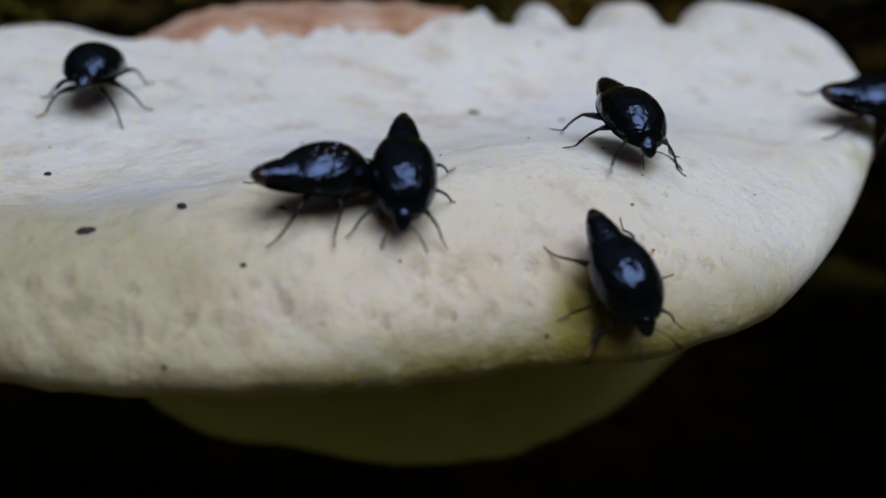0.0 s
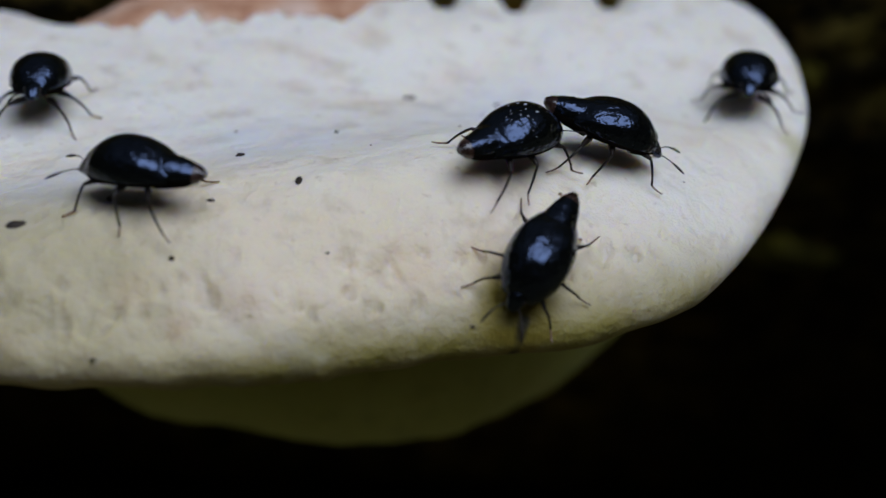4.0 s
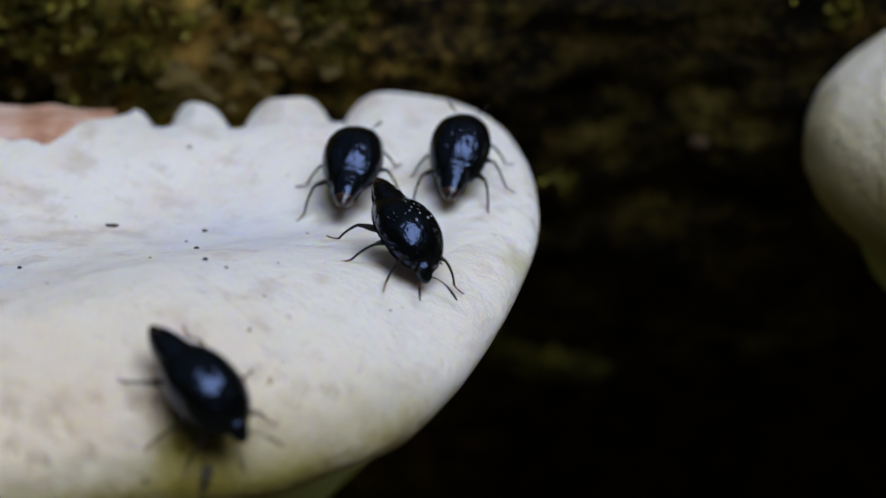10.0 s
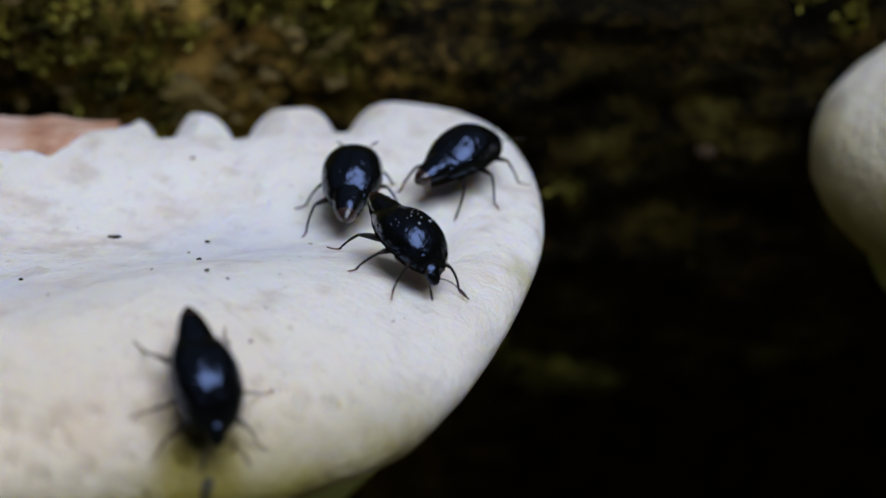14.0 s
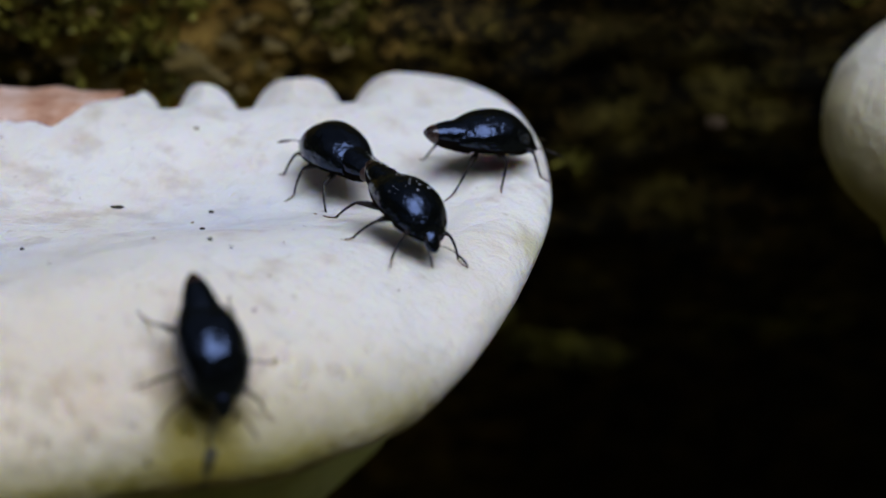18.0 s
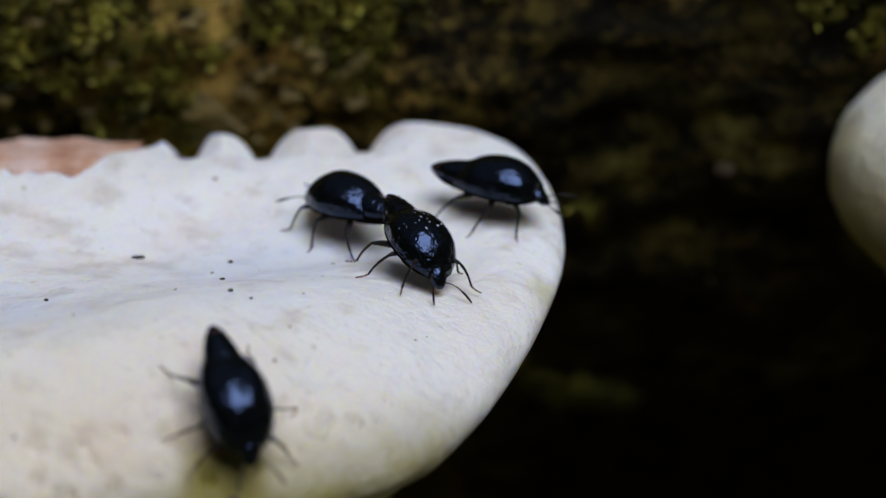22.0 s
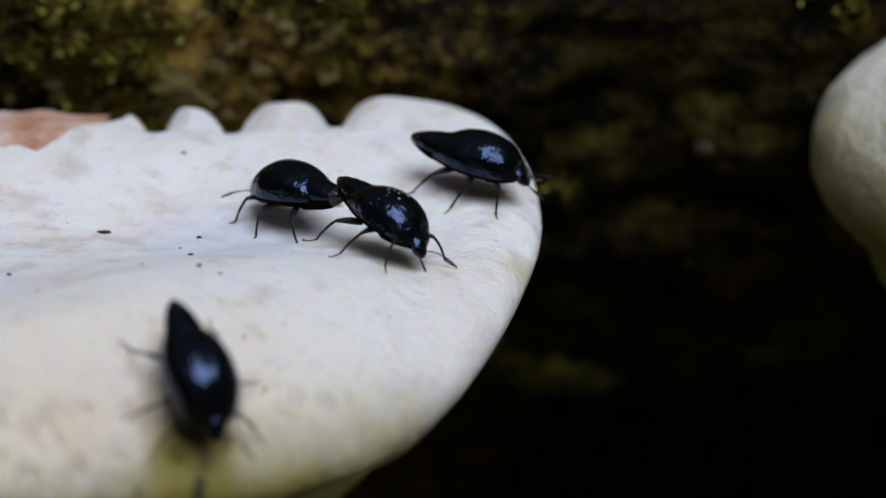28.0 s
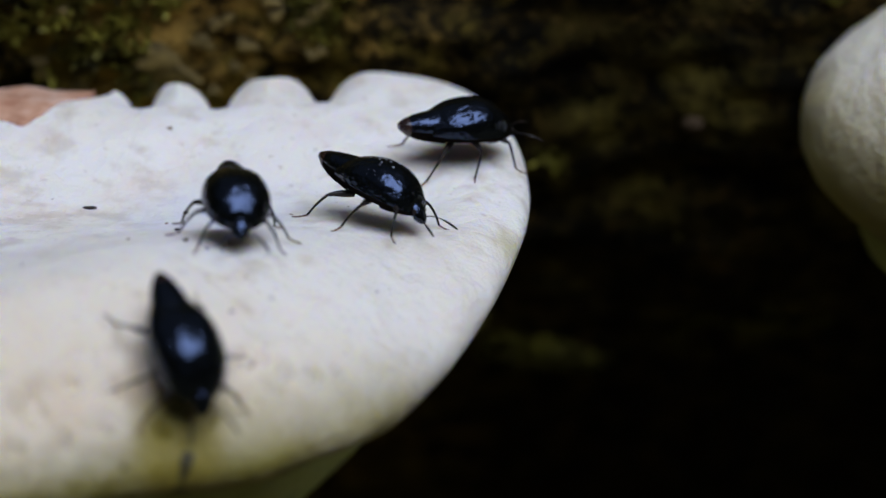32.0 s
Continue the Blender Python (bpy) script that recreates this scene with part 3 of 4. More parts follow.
def added_thicket_leaves(count):
    rng = random.Random(31)
    verts, faces = [], []
    for _ in range(count):
        a, u = rng.uniform(0, 2 * math.pi), rng.random() ** 0.8
        cx, cy = math.cos(a), math.sin(a)
        r = 2220 + 320 * noise3(cx, cy, 2.5 * u, 0.35, 4) - 500 * u ** 2 - rng.uniform(0, 140)
        root = Vector((r * cx, r * cy, -60 + (1400 + 400 * noise3(cx, cy, 0, 0.3, 9)) * u))
        out = Vector((rng.uniform(-1, 1), rng.uniform(-1, 1), rng.uniform(-0.8, 0.4))).normalized()
        wide = out.cross(Vector((rng.uniform(-1, 1), rng.uniform(-1, 1), rng.uniform(-1, 1)))).normalized()
        long, k = rng.uniform(50, 110), len(verts)
        fold = out.cross(wide) * long * 0.12
        verts += [tuple(root), tuple(root + out * long * 0.45 + wide * long * 0.27 + fold), tuple(root + out * long), tuple(root + out * long * 0.45 - wide * long * 0.27 + fold)]
        faces += [(k, k + 1, k + 2), (k, k + 2, k + 3)]
    return verts, faces


# unseen backdrop and leaves, added to dim low sky and bounce olive light
tagged(new("backdrop", mesh_from("backdrop", *added_thicket_wall(), thicket)), "unseen dark green thicket added round the log to block low sky", "thicket", kind="structure")
tagged(new("leaves", mesh_from("leaves", *added_thicket_leaves(9000), added_thicket_leaf)), "unseen dark green leaves added to the thicket for olive bounce", "foliage", kind="stuff")


def leaf_cloud(count, seed, x_range, z_range, size, gate):
    """Many small pointed leaves that stand up from the bark in tufts."""
    rng = random.Random(seed)
    verts, faces = [], []
    while len(faces) < 4 * count:
        x, z = rng.uniform(*x_range), rng.uniform(*z_range)
        if noise3(x, z, 0, 7, 3.3) + 0.5 * noise3(x, z, 0, 2.5, 1.1) < gate + 0.012 * max(0, x + 8) - 0.012 * min(10, max(0, z + 4)):
            continue
        root, way = log_at(x, z)
        out = (way + Vector((rng.uniform(-0.8, 0.8), rng.uniform(-0.5, 0.5), rng.uniform(-0.2, 1.1)))).normalized()
        wide = out.cross(Vector((rng.uniform(-1, 1), rng.uniform(-1, 1), rng.uniform(-1, 1)))).normalized()
        fold = out.cross(wide)
        long = size * rng.uniform(0.6, 1.4)
        k = len(verts)
        verts += [tuple(root), tuple(root + out * long * 0.5 + wide * long * 0.2 + fold * 0.08 * long), tuple(root + out * long * 0.55 - fold * 0.06 * long),
                  tuple(root + out * long * 0.5 - wide * long * 0.2 + fold * 0.08 * long), tuple(root + out * long + fold * 0.15 * long)]
        faces += [(k, k + 1, k + 2), (k, k + 2, k + 3), (k + 1, k + 4, k + 2), (k + 2, k + 4, k + 3)]
    return verts, faces


moss = new("moss", mesh_from("moss", *leaf_cloud(14000, 5, (-45, 50), (-26, 14), 0.85, 0.16), moss_leaf))
tagged(moss, "olive and golden moss leaves on the bark", "moss", kind="stuff")

flake_rng = random.Random(12)
FLAKES = [(flake_rng.uniform(-34, -5), flake_rng.uniform(-18, 7), flake_rng.uniform(0.25, 0.7), flake_rng.uniform(0.2, 0.45)) for _ in range(170)]
FLAKES += [(-13.3, -2.0, 1.5, 1.0), (-13.9, -1.0, 1.1, 0.8)]


def flake_mesh(seed):
    rng = random.Random(seed)
    verts, faces, n = [], [], 14
    for depth, grow in ((0.0, 1.0), (0.25, 0.92), (0.32, 0.55)):
        for k in range(n):
            a = 2 * math.pi * k / n
            r = grow * (1 + 0.22 * math.sin(3 * a + seed) + 0.18 * (random.Random(seed * 31 + k).random() - 0.5))
            verts.append((r * math.cos(a), -depth - 0.06 * rng.random(), r * math.sin(a)))
    return capped(verts, grid_faces(3, n, flip=True), 3, n)


flake_shapes = [solid("bark_flake", flake_mesh(k), flake_tan) for k in range(4)]
for k, (x, z, wide, tall) in enumerate(FLAKES):
    place, out = log_at(x, z, 0.1)
    flake = part("bark_flake", flake_shapes[k % 4], log)
    flake.matrix_basis = Matrix.Translation(place * MM) @ out.to_track_quat("-Y", "Z").to_matrix().to_4x4() @ pose(0, 0, 0, 10 * math.sin(3 * k), 25 * math.sin(7 * k), 12 * math.cos(5 * k)) @ Matrix.Diagonal((wide, 1.4, tall, 1))

place, out = log_at(14.8, -5.2, 0.2)
tagged(new("fungus_button", solid("fungus_button", ball(tuple(place), (0.6, 0.45, 0.5)), flake_pale)), "tiny pale fungus button on dark bark", "fungus")


# ---- a beetle: forward is +x, its feet stand on z = 0 ----
BODY_X = [-1.75, -1.4, -0.9, -0.3, 0.5, 1.2, 1.7, 2.1, 2.4, 2.6]
BODY = {"half": [0.82, 1.01, 1.24, 1.40, 1.45, 1.38, 1.23, 1.00, 0.70, 0.41], "side": [1.55, 1.56, 1.56, 1.54, 1.50, 1.45, 1.38, 1.30, 1.22, 1.17],
        "back": [2.00, 2.24, 2.52, 2.72, 2.79, 2.69, 2.45, 2.11, 1.75, 1.50], "belly": [1.08, 0.98, 0.90, 0.85, 0.82, 0.84, 0.88, 0.94, 1.0, 1.06]}
TAIL_X = [-3.2, -2.85, -2.3, -1.6, -0.9]


def body_section(x):
    """Half width, height of the widest line, of the back and of the belly, along the beetle; evened out."""
    at = [x + d for d in (-0.36, -0.18, 0, 0.18, 0.36)]
    return [float(np.mean(np.interp(at, BODY_X, BODY[k]))) for k in ("half", "side", "back", "belly")]


def tail_section(x):
    half = float(np.interp(x, TAIL_X, [0.14, 0.40, 0.64, 0.84, 0.98]))
    side = float(np.interp(x, TAIL_X, [1.78, 1.73, 1.68, 1.65, 1.64]))
    return half, side, side + 0.86 * half, side - 0.95 * half


def band(x0, x1, grow, steps, section, sides=24):
    """A closed band of the body's skin from x0 to x1."""
    verts = []
    for i in range(steps + 1):
        x = x0 + (x1 - x0) * i / steps
        half, side, back, belly = section(x)
        for k in range(sides):
            a = 2 * math.pi * k / sides
            c, s = math.cos(a), math.sin(a)
            tall = (back - side + grow) if s > 0 else (side - belly + grow)
            verts.append((x, (half + grow) * math.copysign(abs(c) ** 0.9, c), side + tall * math.copysign(abs(s) ** 0.95, s)))
    return capped(verts, grid_faces(steps + 1, sides, flip=x1 > x0), steps + 1, sides)


def wing_case(s):
    """One half of the domed back, with thickness, cut straight behind."""
    x0, x1, steps, arc = 1.18, -1.72, 24, [-0.25 + (math.pi / 2 + 0.25) * k / 15 for k in range(16)]
    verts = []
    for i in range(steps + 1):
        u = i / steps
        x = x0 + (x1 - x0) * u
        half, side, back, belly = body_section(x)
        ring = []
        for grow, order in ((0.06, arc), (-0.05, arc[::-1])):
            for a in order:
                c, t = max(math.cos(a), 0.0) ** 0.9, math.sin(a)
                tall = (back - side + grow) if t > 0 else (side - belly + grow)
                shrink = 0.07 * max(0.0, (u - 0.9) / 0.1)
                ring.append((s * max(0.012, (half + grow - shrink) * c), side + (tall - shrink) * math.copysign(abs(t) ** 0.95, t)))
        verts += [(x, y, z) for y, z in ring]
    cols = 2 * len(arc)
    return capped(verts, grid_faces(steps + 1, cols, flip=s < 0), steps + 1, cols)


def dull_below(me):
    """Faces that look down take dull black, shading out the pale shelf's reflection."""
    me.materials.append(venter_chitin)
    for f in me.polygons:
        if f.normal.z < 0.0:
            f.material_index = 1
    return me


def build_beetle():
    thing = new("beetle")
    trunk = part("trunk", solid("trunk", band(-1.3, 2.3, -0.06, 22, body_section), venter_chitin), thing)
    for s in (1, -1):
        part("elytron", dull_below(solid("elytron", wing_case(s), chitin)), trunk)
    part("pronotum", dull_below(solid("pronotum", band(1.20, 2.42, 0.055, 12, body_section), chitin)), trunk)
    for a, b, g in ((-0.95, -1.95, -0.03), (-1.85, -2.4, 0.0), (-2.33, -2.78, 0.015)):
        part("abdomen_segment", dull_below(solid("abdomen_segment", band(a, b, g, 6, tail_section), chitin)), trunk)
    part("abdomen_tip", solid("abdomen_tip", band(-2.70, -3.2, 0.03, 6, tail_section), tip_chitin), trunk, "reddish-brown pointed tip")
    part("head", solid("head", ball((2.56, 0, 1.14), (0.44, 0.44, 0.38), lean=0.30, taper=0.3), chitin), trunk)
    for s in (1, -1):
        feeler = bend((2.80, s * 0.26, 1.0), (3.2, s * 0.72, 1.2), (4.1, s * (1.0 + 0.12 * s), 0.72), 9)
        part("antenna", solid("antenna", tube(feeler, [0.032, 0.028, 0.025, 0.025, 0.026, 0.032, 0.05, 0.06, 0.058, 0.03], 6), leg_chitin), trunk, "thin clubbed antenna")
        part("eye", solid("eye", ball((2.55, s * 0.38, 1.24), (0.13, 0.08, 0.13), 5, 8), leg_chitin), trunk)
    for s in (1, -1):
        for coxa, knee, ankle, end in (((1.35, 0.5, 1.36), (2.15, 1.25, 1.25), (2.35, 1.85, 0.22), (2.85, 2.2, 0.03)),
                                       ((0.35, 0.6, 1.34), (0.65, 1.62, 1.25), (0.2, 2.35, 0.22), (0.1, 2.95, 0.03)),
                                       ((-0.65, 0.6, 1.36), (-1.35, 1.6, 1.3), (-2.2, 1.95, 0.22), (-2.85, 2.3, 0.03))):
            c = Vector((coxa[0], s * coxa[1], coxa[2]))
            k, a, e = (Vector((p[0], s * p[1], p[2])) - c for p in (knee, ankle, end))
            leg = part("leg", solid("leg", tube(bend((0, 0, 0), k * 0.5 + Vector((0, 0, 0.1)), k, 5), [0.12, 0.165, 0.17, 0.15, 0.115, 0.075]), leg_chitin), thing, at=c)
            part("tibia", solid("tibia", tube(bend(k, (k + a) / 2 + Vector((0, s * 0.14, 0.08)), a, 5), [0.066, 0.068, 0.062, 0.056, 0.05, 0.058], 7), leg_chitin), leg)
            m = (a + e) / 2 + Vector((0, 0, -0.08))
            part("tarsus", solid("tarsus", tube(bend(a, m, e, 6), [0.042, 0.05, 0.036, 0.048, 0.034, 0.042, 0.024], 6), foot_chitin), leg, "reddish-brown foot")
    return thing


BEETLES = {"A": "glossy black fungus beetle standing far back on the white shelf",
           "B": "glossy black fungus beetle, its wing cases dusted with white specks",
           "C": "glossy black fungus beetle with a drooping reddish-brown abdomen tip",
           "D": "smooth glossy black fungus beetle near the cream front edge",
           "E": "glossy black fungus beetle walking with raised abdomen tip",
           "F": "glossy black fungus beetle clinging to the rounded end"}
first = build_beetle()
things = {}
for key, label in BEETLES.items():
    things[key] = first if key == "A" else copy_thing(first, pose(0, 0, 0))
    tagged(things[key], label, "beetle", "beetles on the bracket")


def dust_mesh():
    rng = random.Random(21)
    verts, faces = [], []
    for _ in range(18):
        x, a, r = rng.gauss(0.0, 0.5), max(0.5, min(2.6, rng.gauss(1.5, 0.6))), rng.uniform(0.010, 0.026)
        half, side, back, belly = body_section(x)
        c, t = math.cos(a), math.sin(a)
        at = (x, (half + 0.06) * math.copysign(abs(c) ** 0.9, c), side + (back - side + 0.06) * t ** 0.95)
        v, f = ball(at, (r * rng.uniform(0.8, 1.8), r, r * 0.7), 4, 6)
        faces += [tuple(k + len(verts) for k in q) for q in f]
        verts += v
    for x, a, r in ((0.75, 1.35, 0.08), (0.9, 1.75, 0.07), (0.5, 1.55, 0.05), (0.55, 1.15, 0.06), (0.3, 1.8, 0.045)):
        half, side, back, belly = body_section(x)
        c, t = math.cos(a), math.sin(a)
        v, f = ball((x, (half + 0.05) * math.copysign(abs(c) ** 0.9, c), side + (back - side + 0.055) * t ** 0.95), (r, r * 0.8, 0.03), 4, 7)
        faces += [tuple(k + len(verts) for k in q) for q in f]
        verts += v
    return verts, faces


dusty = [o for o in things["B"].children if o.name.startswith("trunk")][0]
part("dust", mesh_from("dust", *dust_mesh(), dust_pale), dusty, "pale dust specks on the wing cases")


# ---- dark grains and crumbs on the bracket ----
def crumb_mesh(seed):
    rng = random.Random(seed)
    verts, rows, cols = [], 6, 9
    for i in range(rows):
        a = math.pi * (i + 0.5) / rows
        for j in range(cols):
            b = 2 * math.pi * j / cols
            r = 1 + 0.3 * (rng.random() - 0.5)
            verts.append((r * math.sin(a) * math.cos(b), r * math.sin(a) * math.sin(b), 0.7 * r * math.cos(a)))
    return capped(verts, grid_faces(rows, cols, flip=True), rows, cols)


CRUMBS = [(-15.4, 4.1, 0.1, 2.4, 0), (-11.6, 1.9, 0.12, 1.4, 1), (-10.9, 3.6, 0.1, 1, 0), (-10.0, -5.4, 0.08, 1, 0), (-10.9, -0.3, 0.07, 1.3, 0), (-12.5, -5.0, 0.10, 1.8, 1), (-18.5, -4.0, 0.07, 1, 0), (-9.0, -6.5, 0.06, 1, 0),
          (-6.8, -5.2, 0.10, 1, 1), (-7.2, -8.8, 0.13, 1.2, 1), (-13.3, -11.2, 0.14, 1.5, 1), (-27.5, -15.4, 0.15, 1.3, 0), (-31.4, -17.3, 0.18, 1.9, 0), (-22.6, -8.8, 0.18, 1.3, 0), 
          (-11.3, -19.5, 0.08, 1.2, 0), (-27.3, -22.7, 0.09, 1.1, 0), (-17.8, -17.0, 0.06, 1, 0), (-16.5, -8.7, 0.1, 1, 1), (-7.7, -11.2, 0.2, 1.3, 1), (-23.1, -15.4, 0.12, 1.3, 0), (-24.4, -18.7, 0.09, 1.2, 0),
          (-19.4, -13.4, 0.12, 2.2, 0), (-12.2, 10.8, 0.24, 1.3, 1), (-21.7, 9.6, 0.13, 1.2, 1), (-17.2, 4.7, 0.08, 1.2, 1), (-6.7, -13.2, 0.16, 1.3, 1), (-5.9, 2.6, 0.10, 2.2, 1), (-6.2, -1.2, 0.08, 2, 1), (-9.4, 2.0, 0.06, 1.2, 1),
          (-11.7, -8.5, 0.09, 1.8, 1), (-3.3, 3.6, 0.07, 1.2, 1), (-4.2, -15.7, 0.14, 1.4, 1), (-1.8, -6.9, 0.1, 1.3, 1), (-1.3, -6.3, 0.07, 1, 1), (-35.4, -5.2, 0.12, 1.3, 1), (-34.9, -8.3, 0.1, 1.4, 0), (-23.4, -3.8, 0.14, 1.6, 1)]
CRUMB_SHAPES = [(mesh_from("crumb", *crumb_mesh(s), mat), mat) for s in range(3) for mat in (speck_dark, speck_brown)]
for i, (x, y, size, long, brown) in enumerate(CRUMBS):
    ob = new("crumb", CRUMB_SHAPES[(i % 3) * 2 + brown][0])
    h = float(top_z(x, y)) + 0.16 * noise3(x, y, 0, 4.5)
    size = 0.62 * size if brown else 1.15 * size + 0.025
    ob.matrix_basis = pose(x * MM, y * MM, (h + 0.15 * size) * MM, 0, 0, 47 * i) @ Matrix.Diagonal((size * long, size, size * (0.45 if brown else 0.8), 1))
    tagged(ob, "pale brown crumb lying on the white shelf" if brown else "tiny dark grain lying on the white shelf", "crumb", "crumbs on the bracket")


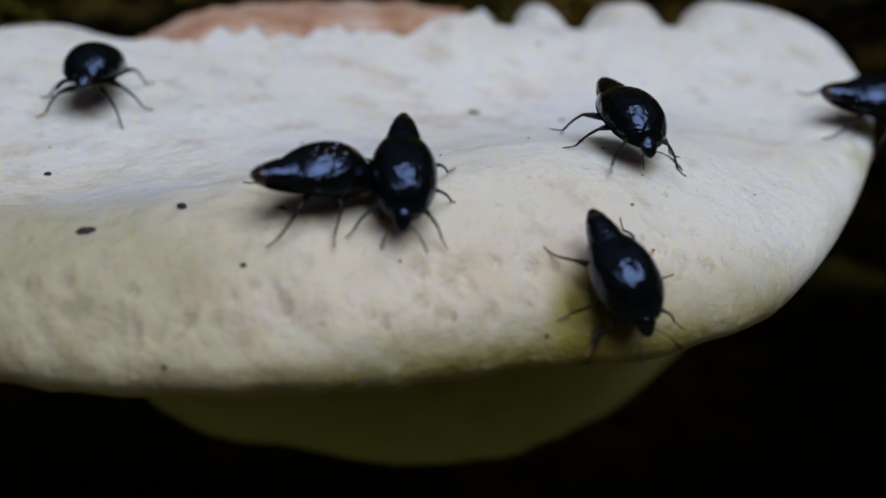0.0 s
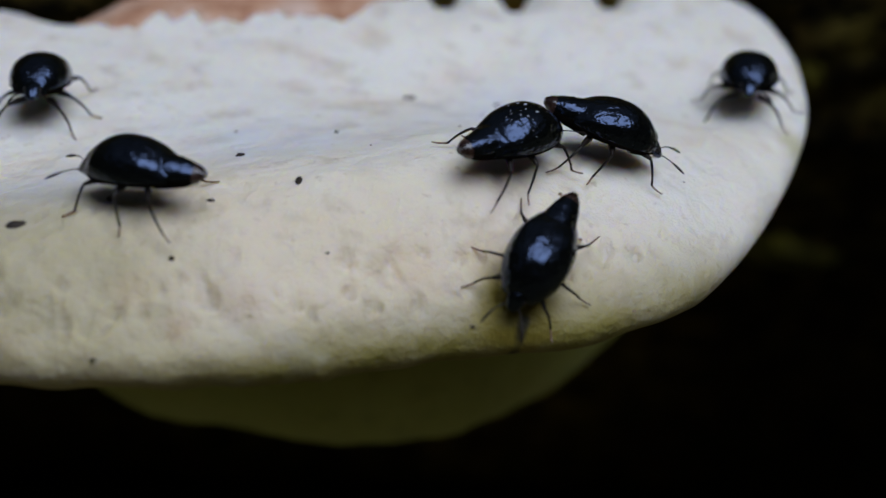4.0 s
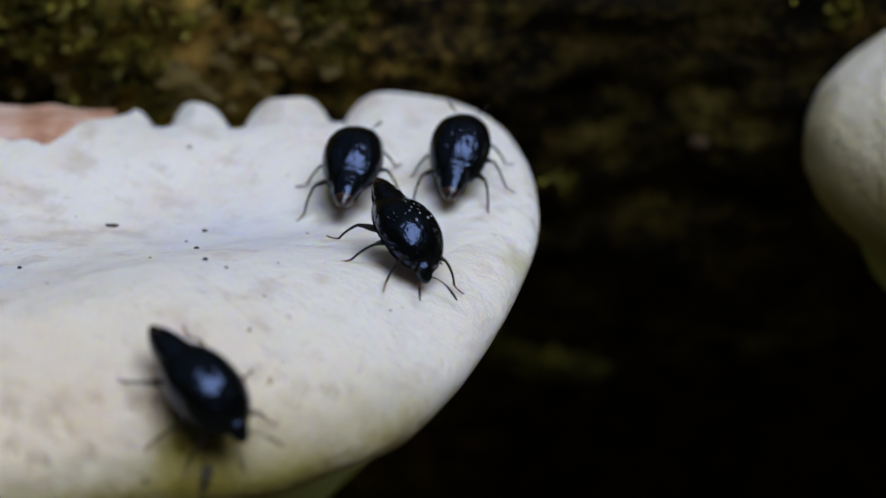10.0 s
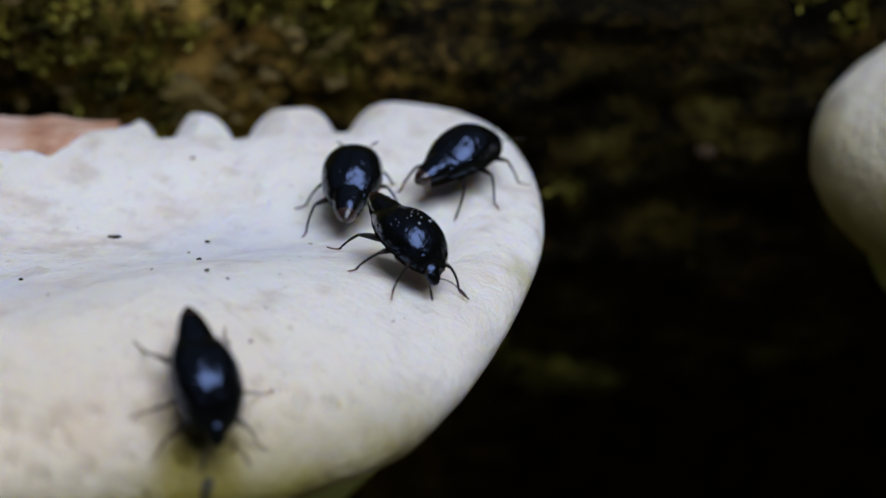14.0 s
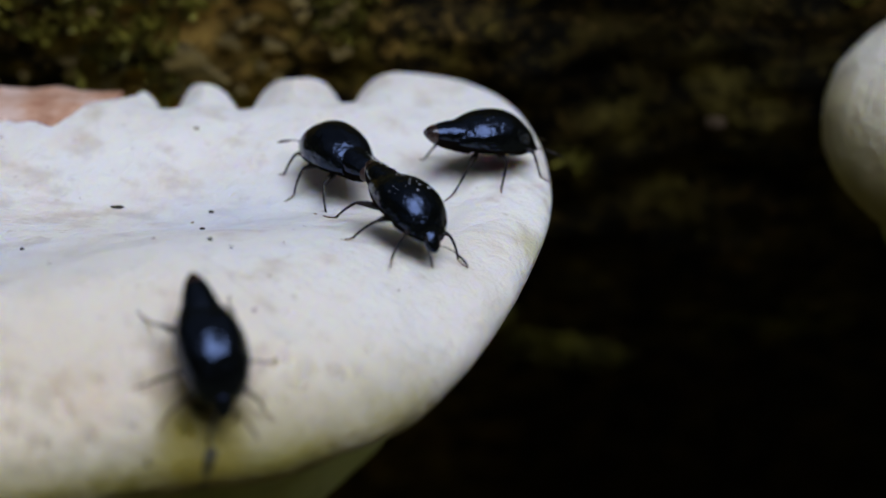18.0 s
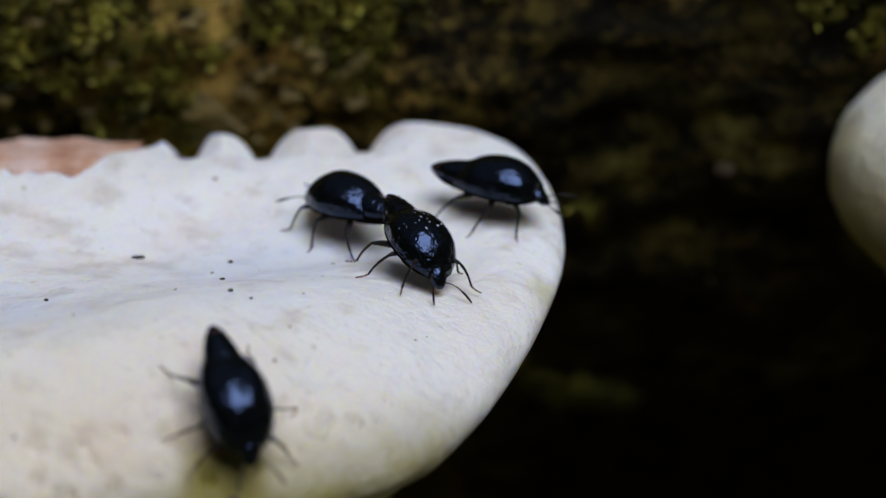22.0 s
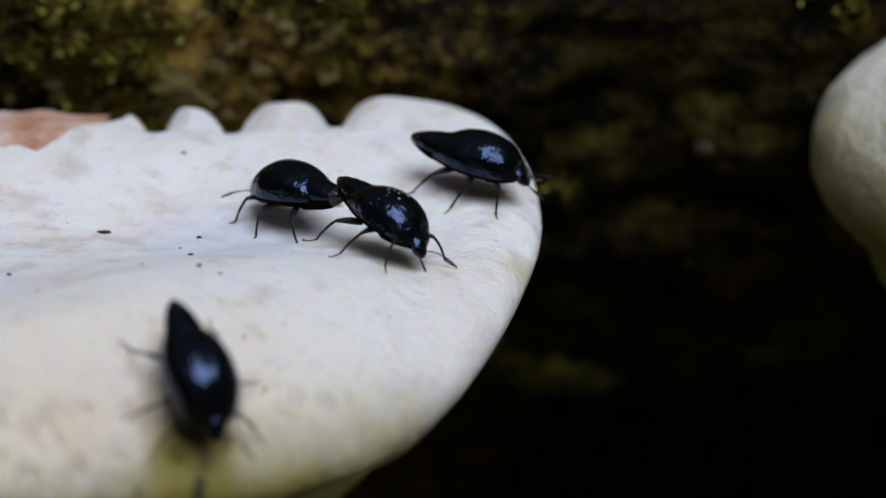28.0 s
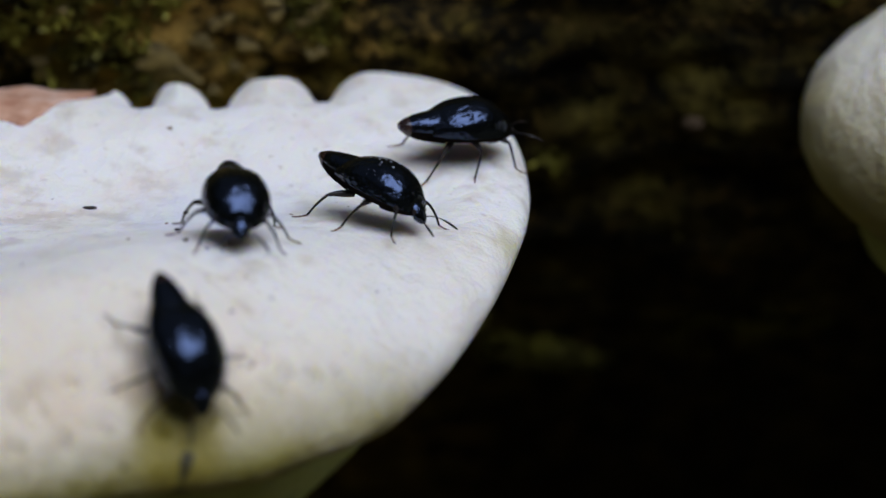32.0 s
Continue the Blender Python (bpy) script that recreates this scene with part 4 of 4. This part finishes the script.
# ---- movements: seconds, place on the shelf (mm), heading, and how far the tail is raised (degrees) ----
TRACKS = {
    "A": [
        (0, -34.07, 0.43, -95, -18), (1, -33.64, -0.65, -92, -18), (2, -32.60, -2.88, -90, -18), (2.5, -32.49, -2.38, -90, -18),
        (4.5, -33.20, -2.07, -90, -18), (5, -33.03, -2.14, -90, -18), (32, -33.03, -2.14, -90, -18),
    ],
    "B": [
        (0, -21.58, -15.07, 27, 8), (0.3, -20.79, -15.41, 17, 15), (0.5, -18.29, -14.14, -41, -15), (0.7, -17.35, -15.04, -52, -18),
        (1, -17.37, -14.64, -50, -17), (2, -17.32, -14.60, -46, -10), (2.5, -17.40, -14.45, -52, -14), (3.6, -12.87, -11.19, -2, -2),
        (4.5, -8.49, -10.44, 76, -3), (4.7, -9.73, -11.82, 46, -3), (4.9, -8.40, -11.94, 1, 1), (5, -7.32, -11.31, -3, -7),
        (5.5, -7.01, -11.32, -6, -3), (6, -4.68, -10.68, 39, -10), (6.2, -4.41, -8.63, 45, -17), (6.4, -3.68, -7.72, 47, -18),
        (6.5, -3.22, -7.10, 52, -19), (6.6, -2.55, -5.16, 7, -12), (6.7, -2.68, -5.60, -42, -20), (7, -1.79, -3.55, -54, -22),
        (8, -1.48, -3.82, -73, -6), (9, -1.44, -3.52, -69, -5), (10, -1.70, -2.40, -59, 15), (11, -1.80, -2.66, -61, 14),
        (12, -1.75, -2.58, -60, 12), (13, -1.71, -2.41, -57, 10), (14, -1.71, -2.09, -55, 9), (17, -2.13, -2.71, -58, 1),
        (18, -2.07, -2.23, -54, 8), (19, -2.11, -2.97, -59, 1), (20, -2.47, -3.18, -52, -7), (20.5, -2.03, 0.74, -59, 17),
        (21, -2.07, 0.47, -61, 20), (23, -2.05, -0.20, -60, 18), (25, -1.71, -0.96, -57, 10), (28, -2.39, -0.07, -46, 12),
        (29, -2.41, -0.97, -49, 5), (30, -2.28, -0.88, -48, 6), (31, -2.28, -0.39, -38, 8), (32, -2.17, 0.82, -34, 10),
    ],
    "C": [
        (0, -18.07, -14.03, -84, 4), (0.15, -17.97, -14.17, -115, 3), (0.3, -18.07, -14.54, -142, -3), (0.5, -21.42, -17.75, -159, 1),
        (0.7, -22.60, -18.13, -156, -4), (1, -23.28, -18.20, -173, 15), (2, -25.85, -16.27, -197, 4), (2.5, -26.06, -16.19, -198, 3),
        (4.5, -26.04, -15.59, -197, -5), (5, -25.96, -15.93, -195, -9), (6, -26.00, -15.87, -196, -9), (7, -25.97, -15.79, -196, -11),
        (32, -25.97, -15.79, -196, -11),
    ],
    "D": [
        (0, -8.48, -15.67, -63, -6), (0.3, -8.40, -15.77, -60, -4), (0.5, -8.52, -15.45, -93, -4), (0.7, -8.47, -15.63, -117, -1),
        (1, -8.32, -15.47, -114, -1), (2, -8.28, -15.49, -113, 0), (2.5, -8.31, -15.56, -111, -4), (4.5, -8.81, -15.29, -104, 1),
        (4.7, -8.68, -15.44, -103, 1), (5, -8.44, -14.76, -100, 9), (5.5, -8.43, -14.77, -95, 7), (6, -8.51, -14.85, -96, 2),
        (6.2, -9.44, -14.70, -57, 1), (6.4, -9.62, -14.99, -27, 8), (6.7, -9.84, -15.67, -28, 10), (7, -9.66, -15.19, -25, 10),
        (8, -9.73, -15.20, -25, 9), (9, -9.69, -15.22, -25, 9), (9.5, -9.66, -15.03, -14, 20), (10, -9.72, -15.07, -50, -9),
        (10.5, -9.91, -14.64, -68, -5), (11, -9.68, -14.44, -70, -4), (13, -9.68, -14.38, -71, -6), (17, -9.50, -14.36, -70, -2),
        (19, -9.56, -14.38, -70, -1), (21, -9.44, -14.39, -70, -3), (23, -9.52, -14.29, -65, 0), (25, -9.61, -14.23, -65, 0),
        (28, -9.66, -14.30, -66, -4), (30, -9.68, -14.28, -65, -2), (32, -9.68, -14.27, -66, -3),
    ],
    "E": [
        (0, -8.20, -6.67, -66, 6), (0.3, -8.57, -7.42, -109, 6), (0.7, -8.78, -7.83, -104, 4), (1, -8.71, -7.50, -103, 6),
        (1.5, -8.81, -7.63, -105, 2), (2, -8.18, -7.06, -78, 6), (2.5, -7.67, -6.41, -45, 2), (4.5, -5.93, -8.77, 12, 2),
        (5, -6.10, -9.87, 19, -8), (5.5, -5.88, -9.60, 19, -5), (6, -5.26, -8.03, 32, -11), (6.2, -5.90, -6.98, 46, -18),
        (6.4, -4.02, -4.06, 70, -16), (6.5, -3.80, -3.36, 75, -19), (6.7, -4.15, -3.40, 104, -17), (7, -3.84, 4.01, 105, -18),
        (8, -3.40, 5.05, 120, -10), (9, -3.72, 5.55, 119, -12), (10, -3.84, 6.76, 83, -10), (11, -3.89, 6.96, 91, -11),
        (13, -4.06, 6.07, 85, -9), (16.5, -3.69, 6.03, 99, -9), (17, -4.16, 5.44, 104, -18), (18, -4.79, 5.76, 123, -0),
        (19, -5.17, 6.02, 130, -4), (19.5, -4.53, 5.83, 146, 0), (20, -4.25, 6.03, 152, 0), (20.5, -5.14, 5.24, 138, 4),
        (21, -5.14, 6.10, 138, 3), (23, -5.06, 6.08, 139, 2), (25, -5.14, 5.15, 141, 2), (25.5, -5.10, 4.51, 142, 13),
        (28, -6.24, 4.60, 138, 3), (28.5, -6.21, 3.07, 143, 5), (29, -6.76, 1.53, 213, 2), (29.5, -7.60, -0.46, 217, 3),
        (30, -7.81, -0.86, 229, 8), (30.5, -7.88, -2.48, 247, 7), (31, -8.21, -4.19, 272, 13), (31.5, -8.08, -4.42, 275, 8),
        (32, -8.05, -4.68, 279, 11),
    ],
    "F": [
        (0, 4.15, 4.13, 17, -10), (1, 4.25, 3.59, 17, -6), (2, 4.17, 3.57, 20, -4), (2.5, 3.00, 3.66, -54, -8),
        (4.5, 1.80, 3.58, -100, -18), (5, 1.94, 2.47, -105, -18), (5.5, 2.00, 1.80, -105, -18), (6, 2.00, 2.22, -105, -18),
        (6.4, 0.19, 1.60, -91, -23), (6.5, 0.48, 1.34, -61, 8), (6.7, 0.66, -2.07, -42, -2), (7, 0.98, -0.73, 41, 0),
        (8, 1.45, 3.08, 66, -11), (9, 1.55, 3.40, 65, -9), (9.5, 1.84, 4.23, 66, -12), (10, 1.35, 7.72, 81, -18),
        (11, 1.25, 7.91, 83, -16), (12, 1.61, 8.03, 64, -8), (13, 1.76, 7.86, 64, -6), (14, 1.18, 8.40, 50, -4),
        (14.5, 1.41, 8.66, 44, -3), (17, 2.03, 7.30, 22, 10), (18, 2.00, 7.26, 24, 12), (19, 2.03, 7.62, 25, 9),
        (20, 1.98, 7.21, 25, 13), (21, 1.75, 7.79, -18, 1), (23, 1.77, 7.81, -24, -3), (25, 1.86, 7.86, -5, 8),
        (28, 1.95, 7.84, -24, 2), (30, 2.07, 7.90, 1, 10), (31.5, 1.66, 8.72, 32, 11), (32, 1.93, 8.40, 21, 5),
    ],
}

LEG_PHASE = [0.0, 3.14, 0.0, 3.14, 0.0, 3.14]


def shelf_height(x, y):
    """Top of the shelf, and outside its rim the rim's height."""
    a, b = RIM_LINE, np.roll(RIM_LINE, -1, 0)
    cross = (a[:, 1] > y) != (b[:, 1] > y)
    inside = np.sum(cross & (x < (b[:, 0] - a[:, 0]) * (y - a[:, 1]) / (b[:, 1] - a[:, 1] + 1e-12) + a[:, 0])) % 2
    return float(top_z(x, y)) if inside else float(rim_height(x, y))


def stand(x, y, heading):
    """The pose of a beetle that stands on the shelf."""
    h = 1.3
    e, w, n, s = shelf_height(x + h, y), shelf_height(x - h, y), shelf_height(x, y + h), shelf_height(x, y - h)
    up = Vector(((w - e) / (2 * h), (s - n) / (2 * h), 1)).normalized()
    ahead = Vector((math.cos(radians(heading)), math.sin(radians(heading)), 0))
    ahead = (ahead - up * ahead.dot(up)).normalized()
    m = Matrix((ahead, up.cross(ahead), up)).transposed().to_4x4()
    m.translation = Vector((x, y, (e + w + n + s) / 4)) * MM
    return m


def motions():
    rng = random.Random(7)
    for key, rows in TRACKS.items():
        thing = things[key]
        walk(thing, [(t, stand(x, y, heading)) for t, x, y, heading, lift in rows])
        trunk = [o for o in thing.children if o.name.startswith("trunk")][0]
        pivot, carried = Matrix.Translation((0, 0, 1.4 * MM)), Matrix.Translation((0, 0, 0.34 * MM))
        walk(trunk, [(t, carried @ pivot @ pose(0, 0, 0, 0, lift, 0) @ pivot.inverted()) for t, x, y, heading, lift in rows])
        legs = [o for o in thing.children if o.name.startswith("leg")]
        for leg, phase in zip(legs, LEG_PHASE):
            rest, keys, own = leg.location.copy(), [], rng.uniform(-12, 12)
            for (t0, x0, y0, a0, _), (t1, x1, y1, a1, _) in zip(rows, rows[1:]):
                speed = (math.hypot(x1 - x0, y1 - y0) + abs(a1 - a0) / 40) / (t1 - t0)
                keys.append((t0, 0.0))
                if speed > 0.8:
                    steps = int((t1 - t0) / 0.1)
                    keys += [(t0 + 0.1 * k, min(16, 5 * speed) * math.sin(phase + 12 * (t0 + 0.1 * k))) for k in range(1, steps)]
            keys.append((rows[-1][0], 0.0))
            walk(leg, [(t, Matrix.Translation(rest) @ pose(0, 0, 0, 0, 0, a + own)) for t, a in keys])


motions()
